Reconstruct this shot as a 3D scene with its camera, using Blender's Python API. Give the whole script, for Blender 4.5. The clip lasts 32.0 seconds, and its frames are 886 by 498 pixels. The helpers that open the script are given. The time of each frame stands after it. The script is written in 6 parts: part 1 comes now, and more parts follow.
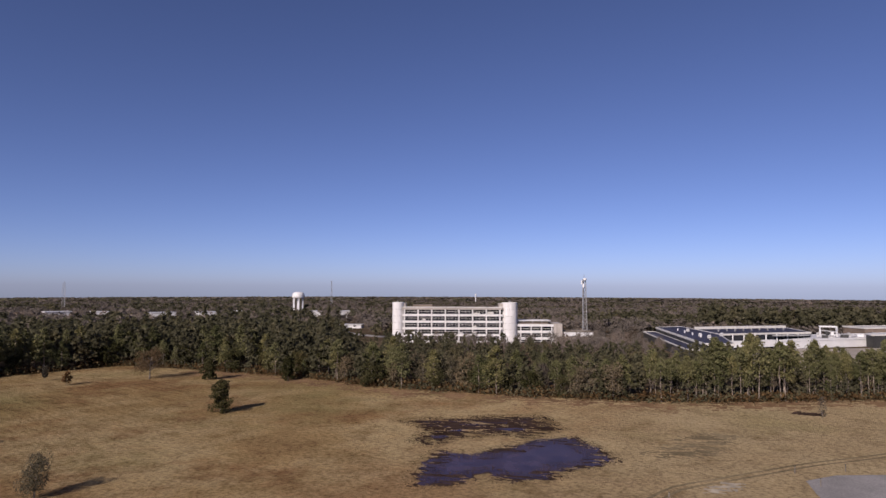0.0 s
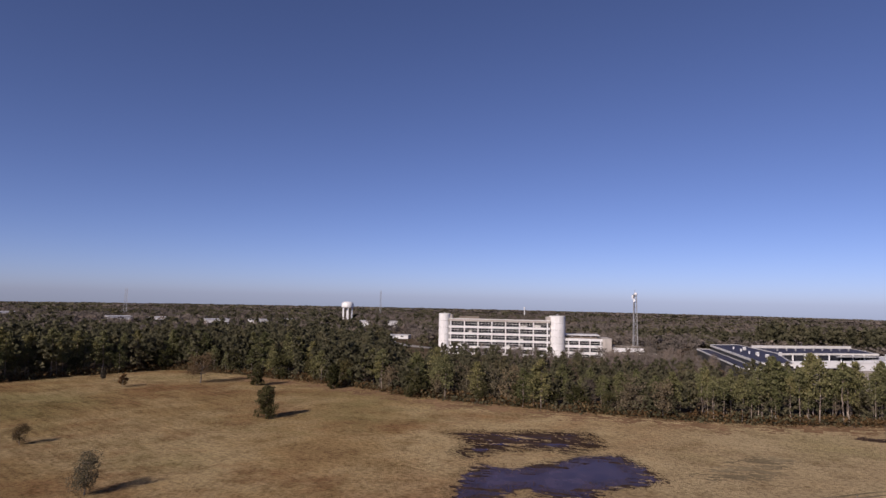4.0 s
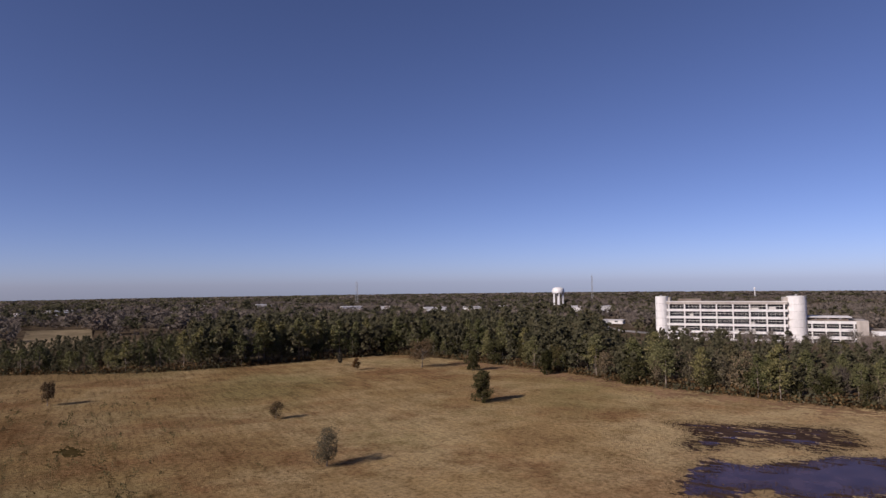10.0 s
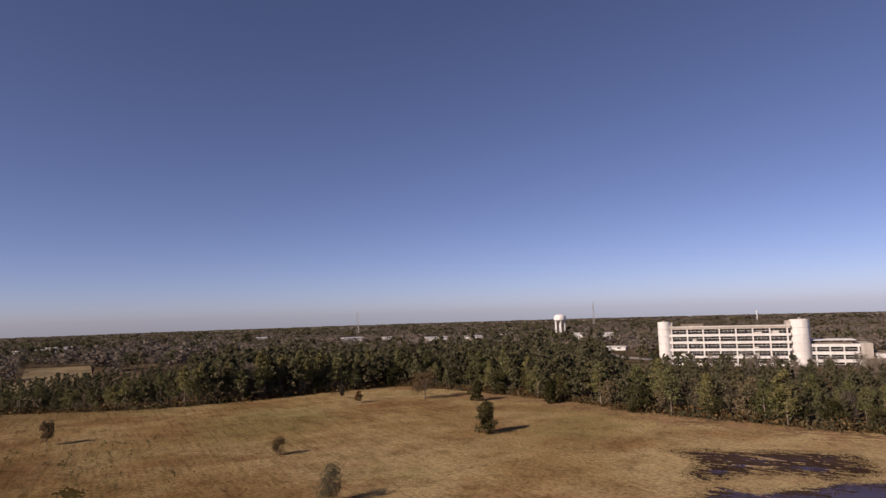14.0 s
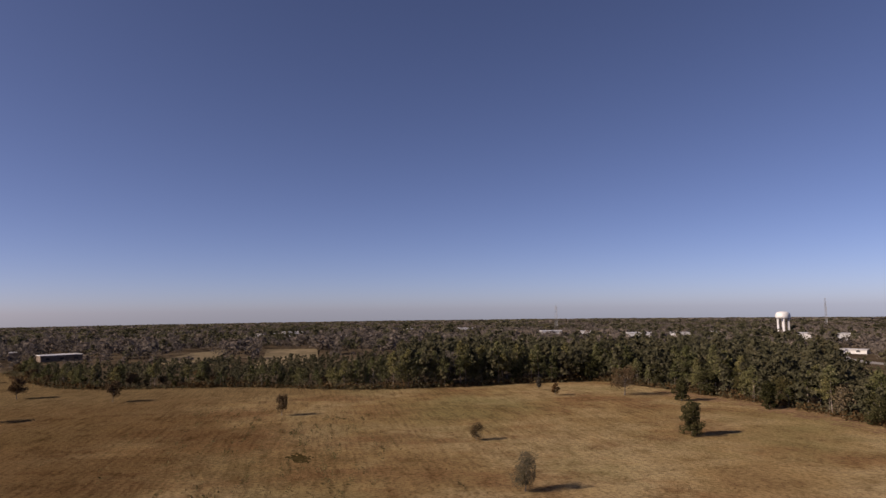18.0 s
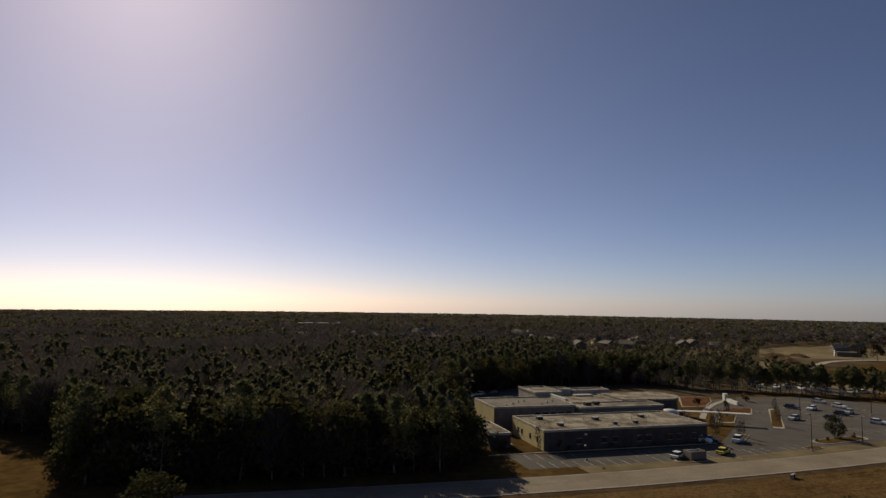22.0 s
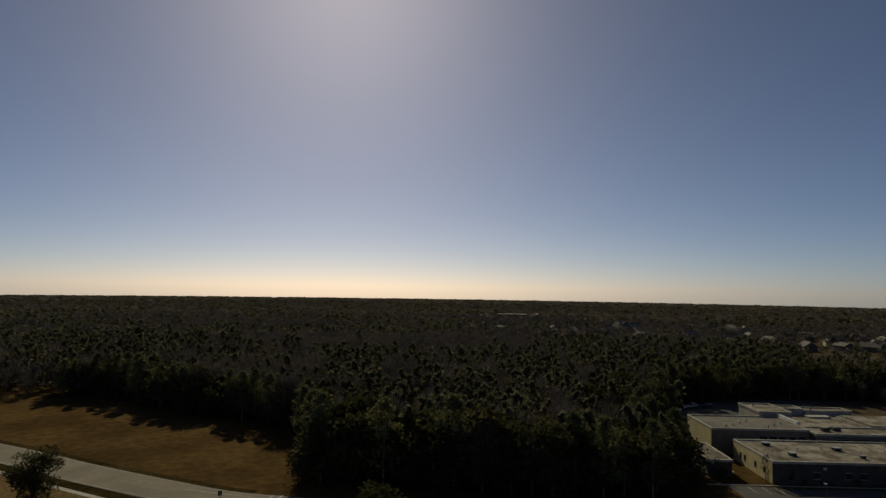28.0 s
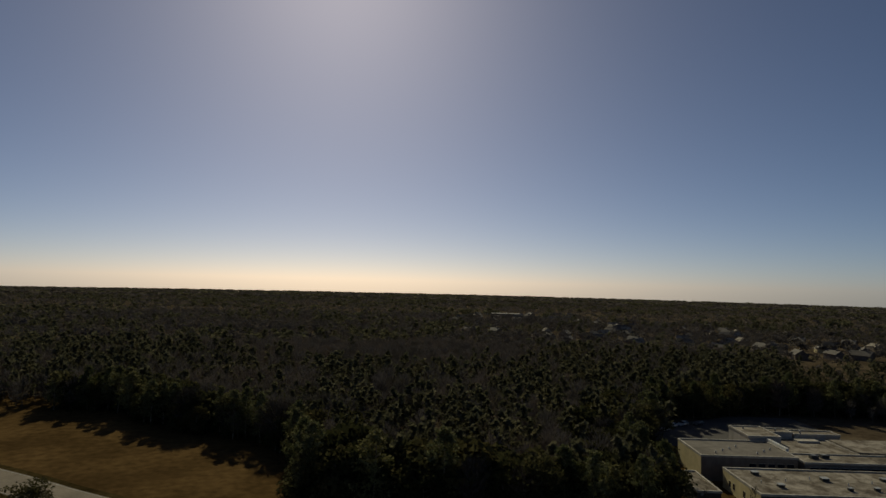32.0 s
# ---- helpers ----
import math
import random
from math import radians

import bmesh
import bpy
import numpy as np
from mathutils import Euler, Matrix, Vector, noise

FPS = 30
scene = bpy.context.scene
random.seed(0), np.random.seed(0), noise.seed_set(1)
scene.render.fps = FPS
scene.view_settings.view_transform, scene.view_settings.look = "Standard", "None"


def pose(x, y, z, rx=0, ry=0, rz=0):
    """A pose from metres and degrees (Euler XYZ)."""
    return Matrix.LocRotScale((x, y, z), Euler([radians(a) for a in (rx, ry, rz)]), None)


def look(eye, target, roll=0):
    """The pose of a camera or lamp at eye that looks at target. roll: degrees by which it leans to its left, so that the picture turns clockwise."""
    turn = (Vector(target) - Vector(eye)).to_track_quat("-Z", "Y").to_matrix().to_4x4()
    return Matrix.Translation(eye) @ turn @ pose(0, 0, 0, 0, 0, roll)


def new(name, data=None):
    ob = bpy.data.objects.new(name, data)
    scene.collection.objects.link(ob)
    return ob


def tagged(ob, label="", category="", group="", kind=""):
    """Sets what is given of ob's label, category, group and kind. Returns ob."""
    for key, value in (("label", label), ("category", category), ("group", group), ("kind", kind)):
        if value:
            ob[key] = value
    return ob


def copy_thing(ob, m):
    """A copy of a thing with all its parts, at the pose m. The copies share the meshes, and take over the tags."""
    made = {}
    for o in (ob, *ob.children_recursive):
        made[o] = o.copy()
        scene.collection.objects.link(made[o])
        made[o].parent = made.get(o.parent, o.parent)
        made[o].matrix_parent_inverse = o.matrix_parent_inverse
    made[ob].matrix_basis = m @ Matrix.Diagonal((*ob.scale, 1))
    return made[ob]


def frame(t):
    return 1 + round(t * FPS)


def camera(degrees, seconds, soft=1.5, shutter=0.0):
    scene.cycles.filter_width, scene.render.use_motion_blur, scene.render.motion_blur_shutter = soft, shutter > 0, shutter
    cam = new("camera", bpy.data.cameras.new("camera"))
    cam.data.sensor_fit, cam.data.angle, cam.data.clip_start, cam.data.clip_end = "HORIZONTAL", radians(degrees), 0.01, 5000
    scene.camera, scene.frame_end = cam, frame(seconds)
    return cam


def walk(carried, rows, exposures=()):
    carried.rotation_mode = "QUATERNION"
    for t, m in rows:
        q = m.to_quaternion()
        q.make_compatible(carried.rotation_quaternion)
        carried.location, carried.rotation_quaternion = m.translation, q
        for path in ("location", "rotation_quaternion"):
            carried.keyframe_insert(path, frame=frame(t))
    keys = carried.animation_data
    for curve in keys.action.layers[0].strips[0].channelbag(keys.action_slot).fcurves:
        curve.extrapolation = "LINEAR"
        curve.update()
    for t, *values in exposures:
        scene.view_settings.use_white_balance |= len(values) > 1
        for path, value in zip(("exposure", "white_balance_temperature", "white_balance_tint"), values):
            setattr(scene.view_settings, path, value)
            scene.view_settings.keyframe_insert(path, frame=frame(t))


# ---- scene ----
import itertools

# Camera: a drone over a winter field, turning from north to south and climbing at the end.
# seconds, x, y, z, pitch, roll, heading
PATH = (
    (0.0, 0.01, -0.15, 33.93, 3.35, -0.17, 25.65),
    (0.5, -0.15, -0.03, 33.88, 2.44, -0.77, 25.78),
    (1.0, -0.18, 0.20, 33.71, 2.20, -0.01, 27.16),
    (1.5, -0.14, 0.02, 33.58, 3.25, -0.43, 25.43),
    (2.0, 0.13, 0.07, 33.39, 4.07, 0.67, 25.39),
    (2.5, 0.17, 0.47, 33.40, 3.89, 0.14, 26.94),
    (4.5, 1.07, 1.24, 33.61, 4.58, -1.27, 30.26),
    (5.0, 1.31, 1.28, 33.67, 5.33, -1.89, 29.25),
    (5.5, 1.55, 2.03, 33.87, 5.95, -1.47, 38.68),
    (6.0, 1.14, 2.11, 33.92, 5.15, -0.70, 47.60),
    (6.5, 0.77, 1.78, 33.92, 4.86, -1.43, 49.33),
    (7.0, 0.79, 1.76, 33.74, 4.86, -1.52, 47.00),
    (7.5, 0.84, 1.89, 33.65, 0.56, 0.90, 46.93),
    (8.0, 0.59, 2.04, 33.61, 0.78, 0.46, 48.10),
    (8.5, 0.31, 2.20, 33.72, -0.79, 0.21, 49.30),
    (9.0, 0.13, 2.42, 33.56, -0.69, 0.36, 48.68),
    (9.5, 0.01, 2.81, 33.88, -2.48, 1.63, 45.69),
    (10.0, -0.09, 3.33, 33.30, 3.06, 0.69, 48.91),
    (10.5, -0.65, 3.55, 33.69, 12.59, 1.80, 48.49),
    (11.0, -1.03, 3.98, 33.73, 10.09, 0.45, 46.54),
    (11.5, -1.03, 4.18, 33.72, 8.22, -0.98, 44.77),
    (12.0, -0.97, 4.07, 33.94, 6.81, 0.89, 48.42),
    (12.5, -0.78, 3.84, 33.97, 8.50, 2.16, 48.67),
    (13.0, -0.71, 3.65, 34.24, 8.77, 1.93, 48.71),
    (13.5, -0.35, 3.42, 33.92, 7.44, 0.39, 48.20),
    (14.0, -0.11, 3.06, 33.71, 5.67, 1.75, 48.98),
    (14.5, -0.00, 2.73, 33.48, 5.64, 0.80, 48.62),
    (16.5, 0.78, 2.66, 33.67, 4.50, 0.65, 50.13),
    (17.0, 0.35, 3.30, 33.86, 5.14, 0.44, 53.51),
    (17.5, 0.52, 3.64, 33.29, 5.18, 1.74, 60.11),
    (18.0, 0.73, 3.91, 33.28, 5.44, 0.72, 66.77),
    (18.5, 0.12, 4.05, 33.48, 5.01, -0.33, 74.71),
    (19.0, -0.06, 3.29, 33.24, 5.15, 0.55, 83.29),
    (19.5, 0.77, 3.41, 33.43, 5.36, -0.30, 91.51),
    (20.0, -0.53, 3.89, 33.59, 5.33, -2.47, 100.26),
    (20.5, -0.22, 4.11, 33.19, 4.76, -0.07, 110.90),
    (21.0, -0.95, 3.91, 33.42, 6.26, -0.14, 121.10),
    (21.5, -0.46, 4.15, 33.55, 5.67, -0.84, 132.80),
    (22.0, 0.43, 4.64, 33.69, 4.85, -0.85, 147.55),
    (22.5, 0.30, 5.03, 33.67, 3.94, -0.71, 159.28),
    (23.0, 0.89, 3.53, 33.62, 3.45, -1.27, 164.00),
    (23.5, 1.14, 3.41, 33.50, 2.85, -2.65, 164.13),
    (24.0, 1.17, 3.59, 33.44, 3.66, -3.28, 164.18),
    (24.5, 1.26, 3.45, 33.54, 3.61, -4.09, 164.32),
    (25.0, 1.37, 3.54, 33.41, 2.83, -3.86, 164.59),
    (25.5, 1.47, 3.55, 33.67, 3.36, -2.74, 164.61),
    (27.5, 1.71, 3.52, 38.81, 1.97, -0.29, 164.81),
    (28.0, 1.66, 3.59, 39.68, 3.48, -0.88, 165.15),
    (28.5, 0.93, 3.40, 40.79, 3.04, -0.76, 165.21),
    (29.0, 0.35, 3.04, 42.07, 2.21, -1.11, 165.18),
    (29.5, 0.76, 3.51, 43.62, 2.80, -0.33, 165.41),
    (30.0, 1.11, 3.49, 45.07, 2.25, -0.95, 164.97),
    (30.5, 1.30, 3.67, 46.29, 2.09, -0.35, 163.95),
    (31.0, 1.39, 3.71, 47.40, 1.90, -0.89, 163.43),
    (31.5, 1.48, 3.78, 47.55, 2.31, -2.43, 163.38),
    (32.0, 1.49, 3.79, 47.46, 2.93, -1.41, 164.62),
)
cam = camera(69.97, 32.0)
walk(cam, [(t, pose(x, y, z, 90 + p, r, h)) for t, x, y, z, p, r, h in PATH],
     exposures=((0.0, 0.0, 6400, 20), (6.0, 0.02, 6500, 20), (8.0, 0.04, 6750, 21), (9.0, 0.04, 6650, 20), (10.0, 0.04, 6450, 20), (12.0, 0.1, 7150, 20), (14.0, 0.14, 7450, 21), (17.0, 0.12, 7300, 20), (19.0, 0.06, 7350, 19), (20.5, 0.0, 7600, 14), (21.5, -0.26, 7800, 7), (22.0, -0.42, 7850, 3), (23.0, -0.84, 7850, -4), (32.0, -0.96, 7550, -7)))

# ---- light ----
SUN_HEADING, SUN_HEIGHT = 174.5, 30.0
world = bpy.data.worlds.new("sky")
scene.world = world
world.use_nodes = True
wn = world.node_tree.nodes
sky = wn.new("ShaderNodeTexSky")
sky.sky_type = "NISHITA"
sky.sun_disc = False
sky.sun_elevation = radians(SUN_HEIGHT)
sky.sun_rotation = radians(-SUN_HEADING)
sky.altitude, sky.air_density, sky.dust_density, sky.ozone_density = 1550, 0.62, 1.65, 5.0
tint = wn.new("ShaderNodeMix")
tint.data_type, tint.blend_type = "RGBA", "MULTIPLY"
tint.inputs[0].default_value = 1.0
tint.inputs[7].default_value = (1.02, 0.87, 0.93, 1)
world.node_tree.links.new(sky.outputs[0], tint.inputs[6])
world.node_tree.links.new(tint.outputs[2], wn["Background"].inputs[0])
wn["Background"].inputs[1].default_value = 0.103
sun = new("sun", bpy.data.lights.new("sun", "SUN"))
sun.data.energy, sun.data.angle, sun.data.color = 5.0, radians(0.53), (1.0, 0.93, 0.82)
to_sun = Vector((-math.sin(radians(SUN_HEADING)) * math.cos(radians(SUN_HEIGHT)), math.cos(radians(SUN_HEADING)) * math.cos(radians(SUN_HEIGHT)), math.sin(radians(SUN_HEIGHT))))
sun.matrix_world = look(to_sun * 300, (0, 0, 0))

# ---- materials ----
MATS = {}


def shader(name, rough=0.8, metal=0.0, spec=0.3):
    m = bpy.data.materials.new(name)
    m.use_nodes = True
    b = m.node_tree.nodes["Principled BSDF"]
    b.inputs["Roughness"].default_value = rough
    b.inputs["Metallic"].default_value = metal
    b.inputs["Specular IOR Level"].default_value = spec
    MATS[name] = m
    return m, m.node_tree.nodes, m.node_tree.links, b


def noise_of(n, l, scale, detail=4.0, stretch=None, seed=0.0, rough=0.55, generated=False):
    co = n.new("ShaderNodeNewGeometry")
    mp = n.new("ShaderNodeMapping")
    mp.inputs["Location"].default_value = (seed, seed * 1.7, seed * 0.3)
    l.new(co.outputs["Position"], mp.inputs[0])
    if stretch:
        turn = n.new("ShaderNodeMapping")
        turn.inputs["Rotation"].default_value = (0, 0, stretch[3])
        mp.inputs["Scale"].default_value = stretch[:3]
        l.new(co.outputs["Position"], turn.inputs[0])
        l.new(turn.outputs[0], mp.inputs[0])
    t = n.new("ShaderNodeTexNoise")
    t.inputs["Scale"].default_value, t.inputs["Detail"].default_value, t.inputs["Roughness"].default_value = scale, detail, rough
    l.new(mp.outputs[0], t.inputs["Vector"])
    return t.outputs["Fac"]


def ramp_of(n, l, src, stops):
    r = n.new("ShaderNodeValToRGB")
    el = r.color_ramp.elements
    while len(el) < len(stops):
        el.new(0.5)
    for e, (p, c) in zip(el, stops):
        e.position, e.color = p, (*c, 1)
    l.new(src, r.inputs[0])
    return r.outputs[0]


def mapped(n, l, src, lo, hi):
    m = n.new("ShaderNodeMapRange")
    m.inputs["From Min"].default_value, m.inputs["From Max"].default_value = lo, hi
    l.new(src, m.inputs["Value"])
    return m.outputs[0]


def mix_of(n, l, fac, a, b, mode="MIX"):
    m = n.new("ShaderNodeMix")
    m.data_type, m.blend_type = "RGBA", mode
    for sock, v in ((m.inputs[0], fac), (m.inputs[6], a), (m.inputs[7], b)):
        if isinstance(v, bpy.types.NodeSocket):
            l.new(v, sock)
        elif isinstance(v, tuple):
            sock.default_value = (*v, 1)
        else:
            sock.default_value = v
    return m.outputs[2]


def bump_of(n, l, b, src, strength, distance):
    k = n.new("ShaderNodeBump")
    k.inputs["Strength"].default_value, k.inputs["Distance"].default_value = strength, distance
    l.new(src, k.inputs["Height"])
    l.new(k.outputs[0], b.inputs["Normal"])


def plain(name, colour, rough=0.7, metal=0.0, wear=0.25, scale=1.5, spec=0.3, stain=0.0):
    """A painted, cast or rolled surface with mottling at two scales and some relief."""
    m, n, l, b = shader(name, rough, metal, spec)
    lo = tuple(c * (1 - wear) for c in colour)
    hi = tuple(min(1, c * (1 + wear * 0.5)) for c in colour)
    c1 = ramp_of(n, l, noise_of(n, l, scale, 5), [(0.3, lo), (0.7, hi)])
    c2 = ramp_of(n, l, noise_of(n, l, scale * 0.13, 3, seed=7), [(0.35, tuple(c * (1 - wear) for c in (1, 1, 1))), (0.65, (1, 1, 1))])
    out = mix_of(n, l, 1.0, c1, c2, "MULTIPLY")
    if stain:
        s = ramp_of(n, l, noise_of(n, l, 0.35, 6, (3.0, 3.0, 0.25, 0), seed=3), [(0.45, (1 - stain,) * 3), (0.62, (1, 1, 1))])
        out = mix_of(n, l, 1.0, out, s, "MULTIPLY")
    l.new(out, b.inputs["Base Color"])
    bump_of(n, l, b, noise_of(n, l, scale * 6, 3, seed=2), 0.25, 0.01)
    return m


def foliage(name, dark, light, odd, through_light=0.25, per_object=True):
    """Leaves or needles: every tuft has its own tone, every tree leans to its own."""
    m = bpy.data.materials.new(name)
    m.use_nodes = True
    n, l = m.node_tree.nodes, m.node_tree.links
    n.remove(n["Principled BSDF"])
    geo, info = n.new("ShaderNodeNewGeometry"), n.new("ShaderNodeObjectInfo")
    isl = geo.outputs["Random Per Island"]
    c = ramp_of(n, l, isl, [(0.0, dark), (0.75, light), (1.0, odd)])
    if per_object:
        t = ramp_of(n, l, info.outputs["Random"], [(0.0, (0.62, 0.66, 0.6)), (0.6, (0.95, 0.95, 0.95)), (1.0, (1.2, 1.1, 1.0))])
    else:
        t = ramp_of(n, l, noise_of(n, l, 0.06, 3), [(0.35, (0.72, 0.74, 0.70)), (0.52, (1.0, 1.0, 1.0)), (0.68, (1.25, 1.15, 1.05))])
    c = mix_of(n, l, 1.0, c, t, "MULTIPLY")
    d, tr, mx = n.new("ShaderNodeBsdfDiffuse"), n.new("ShaderNodeBsdfTranslucent"), n.new("ShaderNodeMixShader")
    soft = n.new("ShaderNodeVectorMath")
    soft.operation = "MULTIPLY_ADD"
    soft.inputs[1].default_value, soft.inputs[2].default_value = (0.6, 0.6, 0.6), (0, 0, 0.3)
    l.new(geo.outputs["Normal"], soft.inputs[0])
    unit = n.new("ShaderNodeVectorMath")
    unit.operation = "NORMALIZE"
    l.new(soft.outputs[0], unit.inputs[0])
    l.new(unit.outputs[0], d.inputs["Normal"])
    l.new(c, d.inputs[0])
    l.new(c, tr.inputs[0])
    mx.inputs[0].default_value = through_light
    l.new(d.outputs[0], mx.inputs[1])
    l.new(tr.outputs[0], mx.inputs[2])
    l.new(mx.outputs[0], n["Material Output"].inputs[0])
    MATS[name] = m
    return m


PINE = foliage("pine_needles", (0.084, 0.084, 0.038), (0.174, 0.168, 0.077), (0.235, 0.206, 0.115), 0.28)
PINE_FAR = foliage("pine_needles_massed", (0.076, 0.071, 0.041), (0.117, 0.109, 0.065), (0.140, 0.124, 0.080), 0.40, per_object=False)
OAK = foliage("oak_leaves", (0.044, 0.042, 0.019), (0.078, 0.072, 0.033), (0.115, 0.094, 0.047), 0.32)
RUSSET = foliage("dry_russet_leaves", (0.060, 0.036, 0.018), (0.150, 0.090, 0.044), (0.22, 0.15, 0.075))
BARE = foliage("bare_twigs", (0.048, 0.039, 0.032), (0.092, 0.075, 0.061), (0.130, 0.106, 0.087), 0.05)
# massed twigs, paler and greyer than single ones: distance haze put into the colour
BARE_FAR = foliage("bare_twigs_massed_hazy", (0.108, 0.090, 0.076), (0.143, 0.119, 0.101), (0.166, 0.139, 0.119), 0.16, per_object=False)
GREY_LEAF = foliage("grey_olive_leaves", (0.085, 0.070, 0.045), (0.150, 0.122, 0.080), (0.20, 0.165, 0.115), 0.2)
BROWN_LEAF = foliage("brown_clinging_leaves", (0.060, 0.040, 0.022), (0.125, 0.085, 0.048), (0.17, 0.12, 0.07), 0.15)
GREEN_WEED = foliage("dark_green_weeds", (0.062, 0.056, 0.024), (0.110, 0.094, 0.042), (0.15, 0.12, 0.06), 0.2, per_object=False)
GRASSY = foliage("dead_grass_tufts", (0.06, 0.038, 0.016), (0.15, 0.10, 0.045), (0.27, 0.19, 0.09), 0.2, per_object=False)
REED = foliage("wet_reeds", (0.022, 0.014, 0.009), (0.05, 0.032, 0.017), (0.10, 0.07, 0.035), 0.15, per_object=False)
BARK = plain("bark", (0.25, 0.21, 0.17), 0.95, wear=0.45, scale=4)
PINE_BARK = plain("pale_pine_bark", (0.30, 0.24, 0.19), 0.95, wear=0.45, scale=4)


def field_material():
    m, n, l, b = shader("dry_field_grass", 1.0, spec=0.0)
    base = ramp_of(n, l, noise_of(n, l, 0.020, 5, rough=0.65), [(0.32, (0.245, 0.150, 0.070)), (0.46, (0.330, 0.226, 0.106)), (0.58, (0.415, 0.308, 0.162)), (0.72, (0.315, 0.245, 0.115))])
    red = ramp_of(n, l, noise_of(n, l, 0.030, 8, (1.0, 0.7, 1.0, 0.5), seed=11, rough=0.72), [(0.49, (0, 0, 0)), (0.61, (0.74, 0.74, 0.74))])
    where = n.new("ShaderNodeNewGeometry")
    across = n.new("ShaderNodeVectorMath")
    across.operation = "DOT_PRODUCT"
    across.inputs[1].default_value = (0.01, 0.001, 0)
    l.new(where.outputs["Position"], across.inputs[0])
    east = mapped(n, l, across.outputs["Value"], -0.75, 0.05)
    base = mix_of(n, l, ramp_of(n, l, east, [(0.0, (0, 0, 0)), (1.0, (0.7, 0.7, 0.7))]), base, (0.365, 0.284, 0.166))
    red = mix_of(n, l, ramp_of(n, l, east, [(0.0, (0, 0, 0)), (1.0, (0.85, 0.85, 0.85))]), red, (0.0, 0.0, 0.0))
    c = mix_of(n, l, red, base, (0.225, 0.118, 0.056))
    olive = ramp_of(n, l, noise_of(n, l, 0.013, 6, seed=21, rough=0.6), [(0.53, (0, 0, 0)), (0.66, (0.7, 0.7, 0.7))])
    c = mix_of(n, l, olive, c, (0.235, 0.195, 0.084))
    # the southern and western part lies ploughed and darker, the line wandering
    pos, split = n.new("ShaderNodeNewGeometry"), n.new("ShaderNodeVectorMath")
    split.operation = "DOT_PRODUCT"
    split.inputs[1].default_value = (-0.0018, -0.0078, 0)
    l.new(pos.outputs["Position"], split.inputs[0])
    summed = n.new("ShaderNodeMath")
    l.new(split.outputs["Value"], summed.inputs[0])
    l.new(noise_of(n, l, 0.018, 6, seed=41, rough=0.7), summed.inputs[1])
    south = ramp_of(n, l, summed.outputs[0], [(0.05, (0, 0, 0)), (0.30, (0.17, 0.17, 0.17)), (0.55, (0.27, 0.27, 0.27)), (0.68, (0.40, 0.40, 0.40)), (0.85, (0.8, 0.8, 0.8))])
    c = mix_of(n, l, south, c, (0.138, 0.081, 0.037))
    # far west it lies fallow and olive
    fallow = n.new("ShaderNodeVectorMath")
    fallow.operation = "DOT_PRODUCT"
    fallow.inputs[1].default_value = (-0.010, 0, 0)
    l.new(pos.outputs["Position"], fallow.inputs[0])
    c = mix_of(n, l, ramp_of(n, l, mapped(n, l, fallow.outputs["Value"], 2.3, 2.9), [(0.0, (0, 0, 0)), (1.0, (0.75, 0.75, 0.75))]), c, (0.215, 0.155, 0.080))
    # the western half is coloured darker
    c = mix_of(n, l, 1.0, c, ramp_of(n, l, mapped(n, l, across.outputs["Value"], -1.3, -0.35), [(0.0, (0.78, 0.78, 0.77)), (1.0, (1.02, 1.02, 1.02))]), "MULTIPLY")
    # old mowing rows, faint and broken
    rows = ramp_of(n, l, noise_of(n, l, 0.75, 6, (0.085, 1.0, 1.0, 0.21), seed=5, rough=0.62), [(0.36, (0.68, 0.65, 0.61)), (0.49, (1.0, 1.0, 1.0)), (0.66, (1.14, 1.13, 1.11))])
    pos2 = n.new("ShaderNodeVectorMath")
    pos2.operation = "DOT_PRODUCT"
    pos2.inputs[1].default_value = (-0.011, -0.006, 0)
    l.new(pos.outputs["Position"], pos2.inputs[0])
    west = ramp_of(n, l, pos2.outputs["Value"], [(0.55, (0.2, 0.2, 0.2)), (1.0, (0.7, 0.7, 0.7))])
    c = mix_of(n, l, west, c, rows, "MULTIPLY")
    blot = ramp_of(n, l, noise_of(n, l, 0.16, 7, seed=31, rough=0.75), [(0.36, (0.70, 0.66, 0.62)), (0.49, (1.0, 1.0, 1.0)), (0.66, (1.15, 1.13, 1.10))])
    c = mix_of(n, l, 1.0, c, blot, "MULTIPLY")
    tuft = ramp_of(n, l, noise_of(n, l, 1.1, 6, seed=9, rough=0.75), [(0.36, (0.52, 0.50, 0.49)), (0.52, (1.0, 1.0, 1.0)), (0.68, (1.26, 1.25, 1.22))])
    c = mix_of(n, l, 1.0, c, tuft, "MULTIPLY")
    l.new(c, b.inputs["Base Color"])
    bump_of(n, l, b, noise_of(n, l, 1.3, 7, seed=4, rough=0.75), 1.0, 0.45)
    return m


def floor_material():
    m, n, l, b = shader("woodland_floor", 1.0, spec=0.0)
    c = ramp_of(n, l, noise_of(n, l, 0.03, 6, rough=0.65), [(0.3, (0.055, 0.040, 0.026)), (0.5, (0.095, 0.070, 0.046)), (0.66, (0.150, 0.115, 0.075))])
    f = ramp_of(n, l, noise_of(n, l, 0.4, 6, seed=5, rough=0.7), [(0.3, (0.6, 0.6, 0.6)), (0.7, (1.2, 1.2, 1.2))])
    l.new(mix_of(n, l, 1.0, c, f, "MULTIPLY"), b.inputs["Base Color"])
    bump_of(n, l, b, noise_of(n, l, 0.8, 5, seed=4), 0.8, 0.4)
    return m


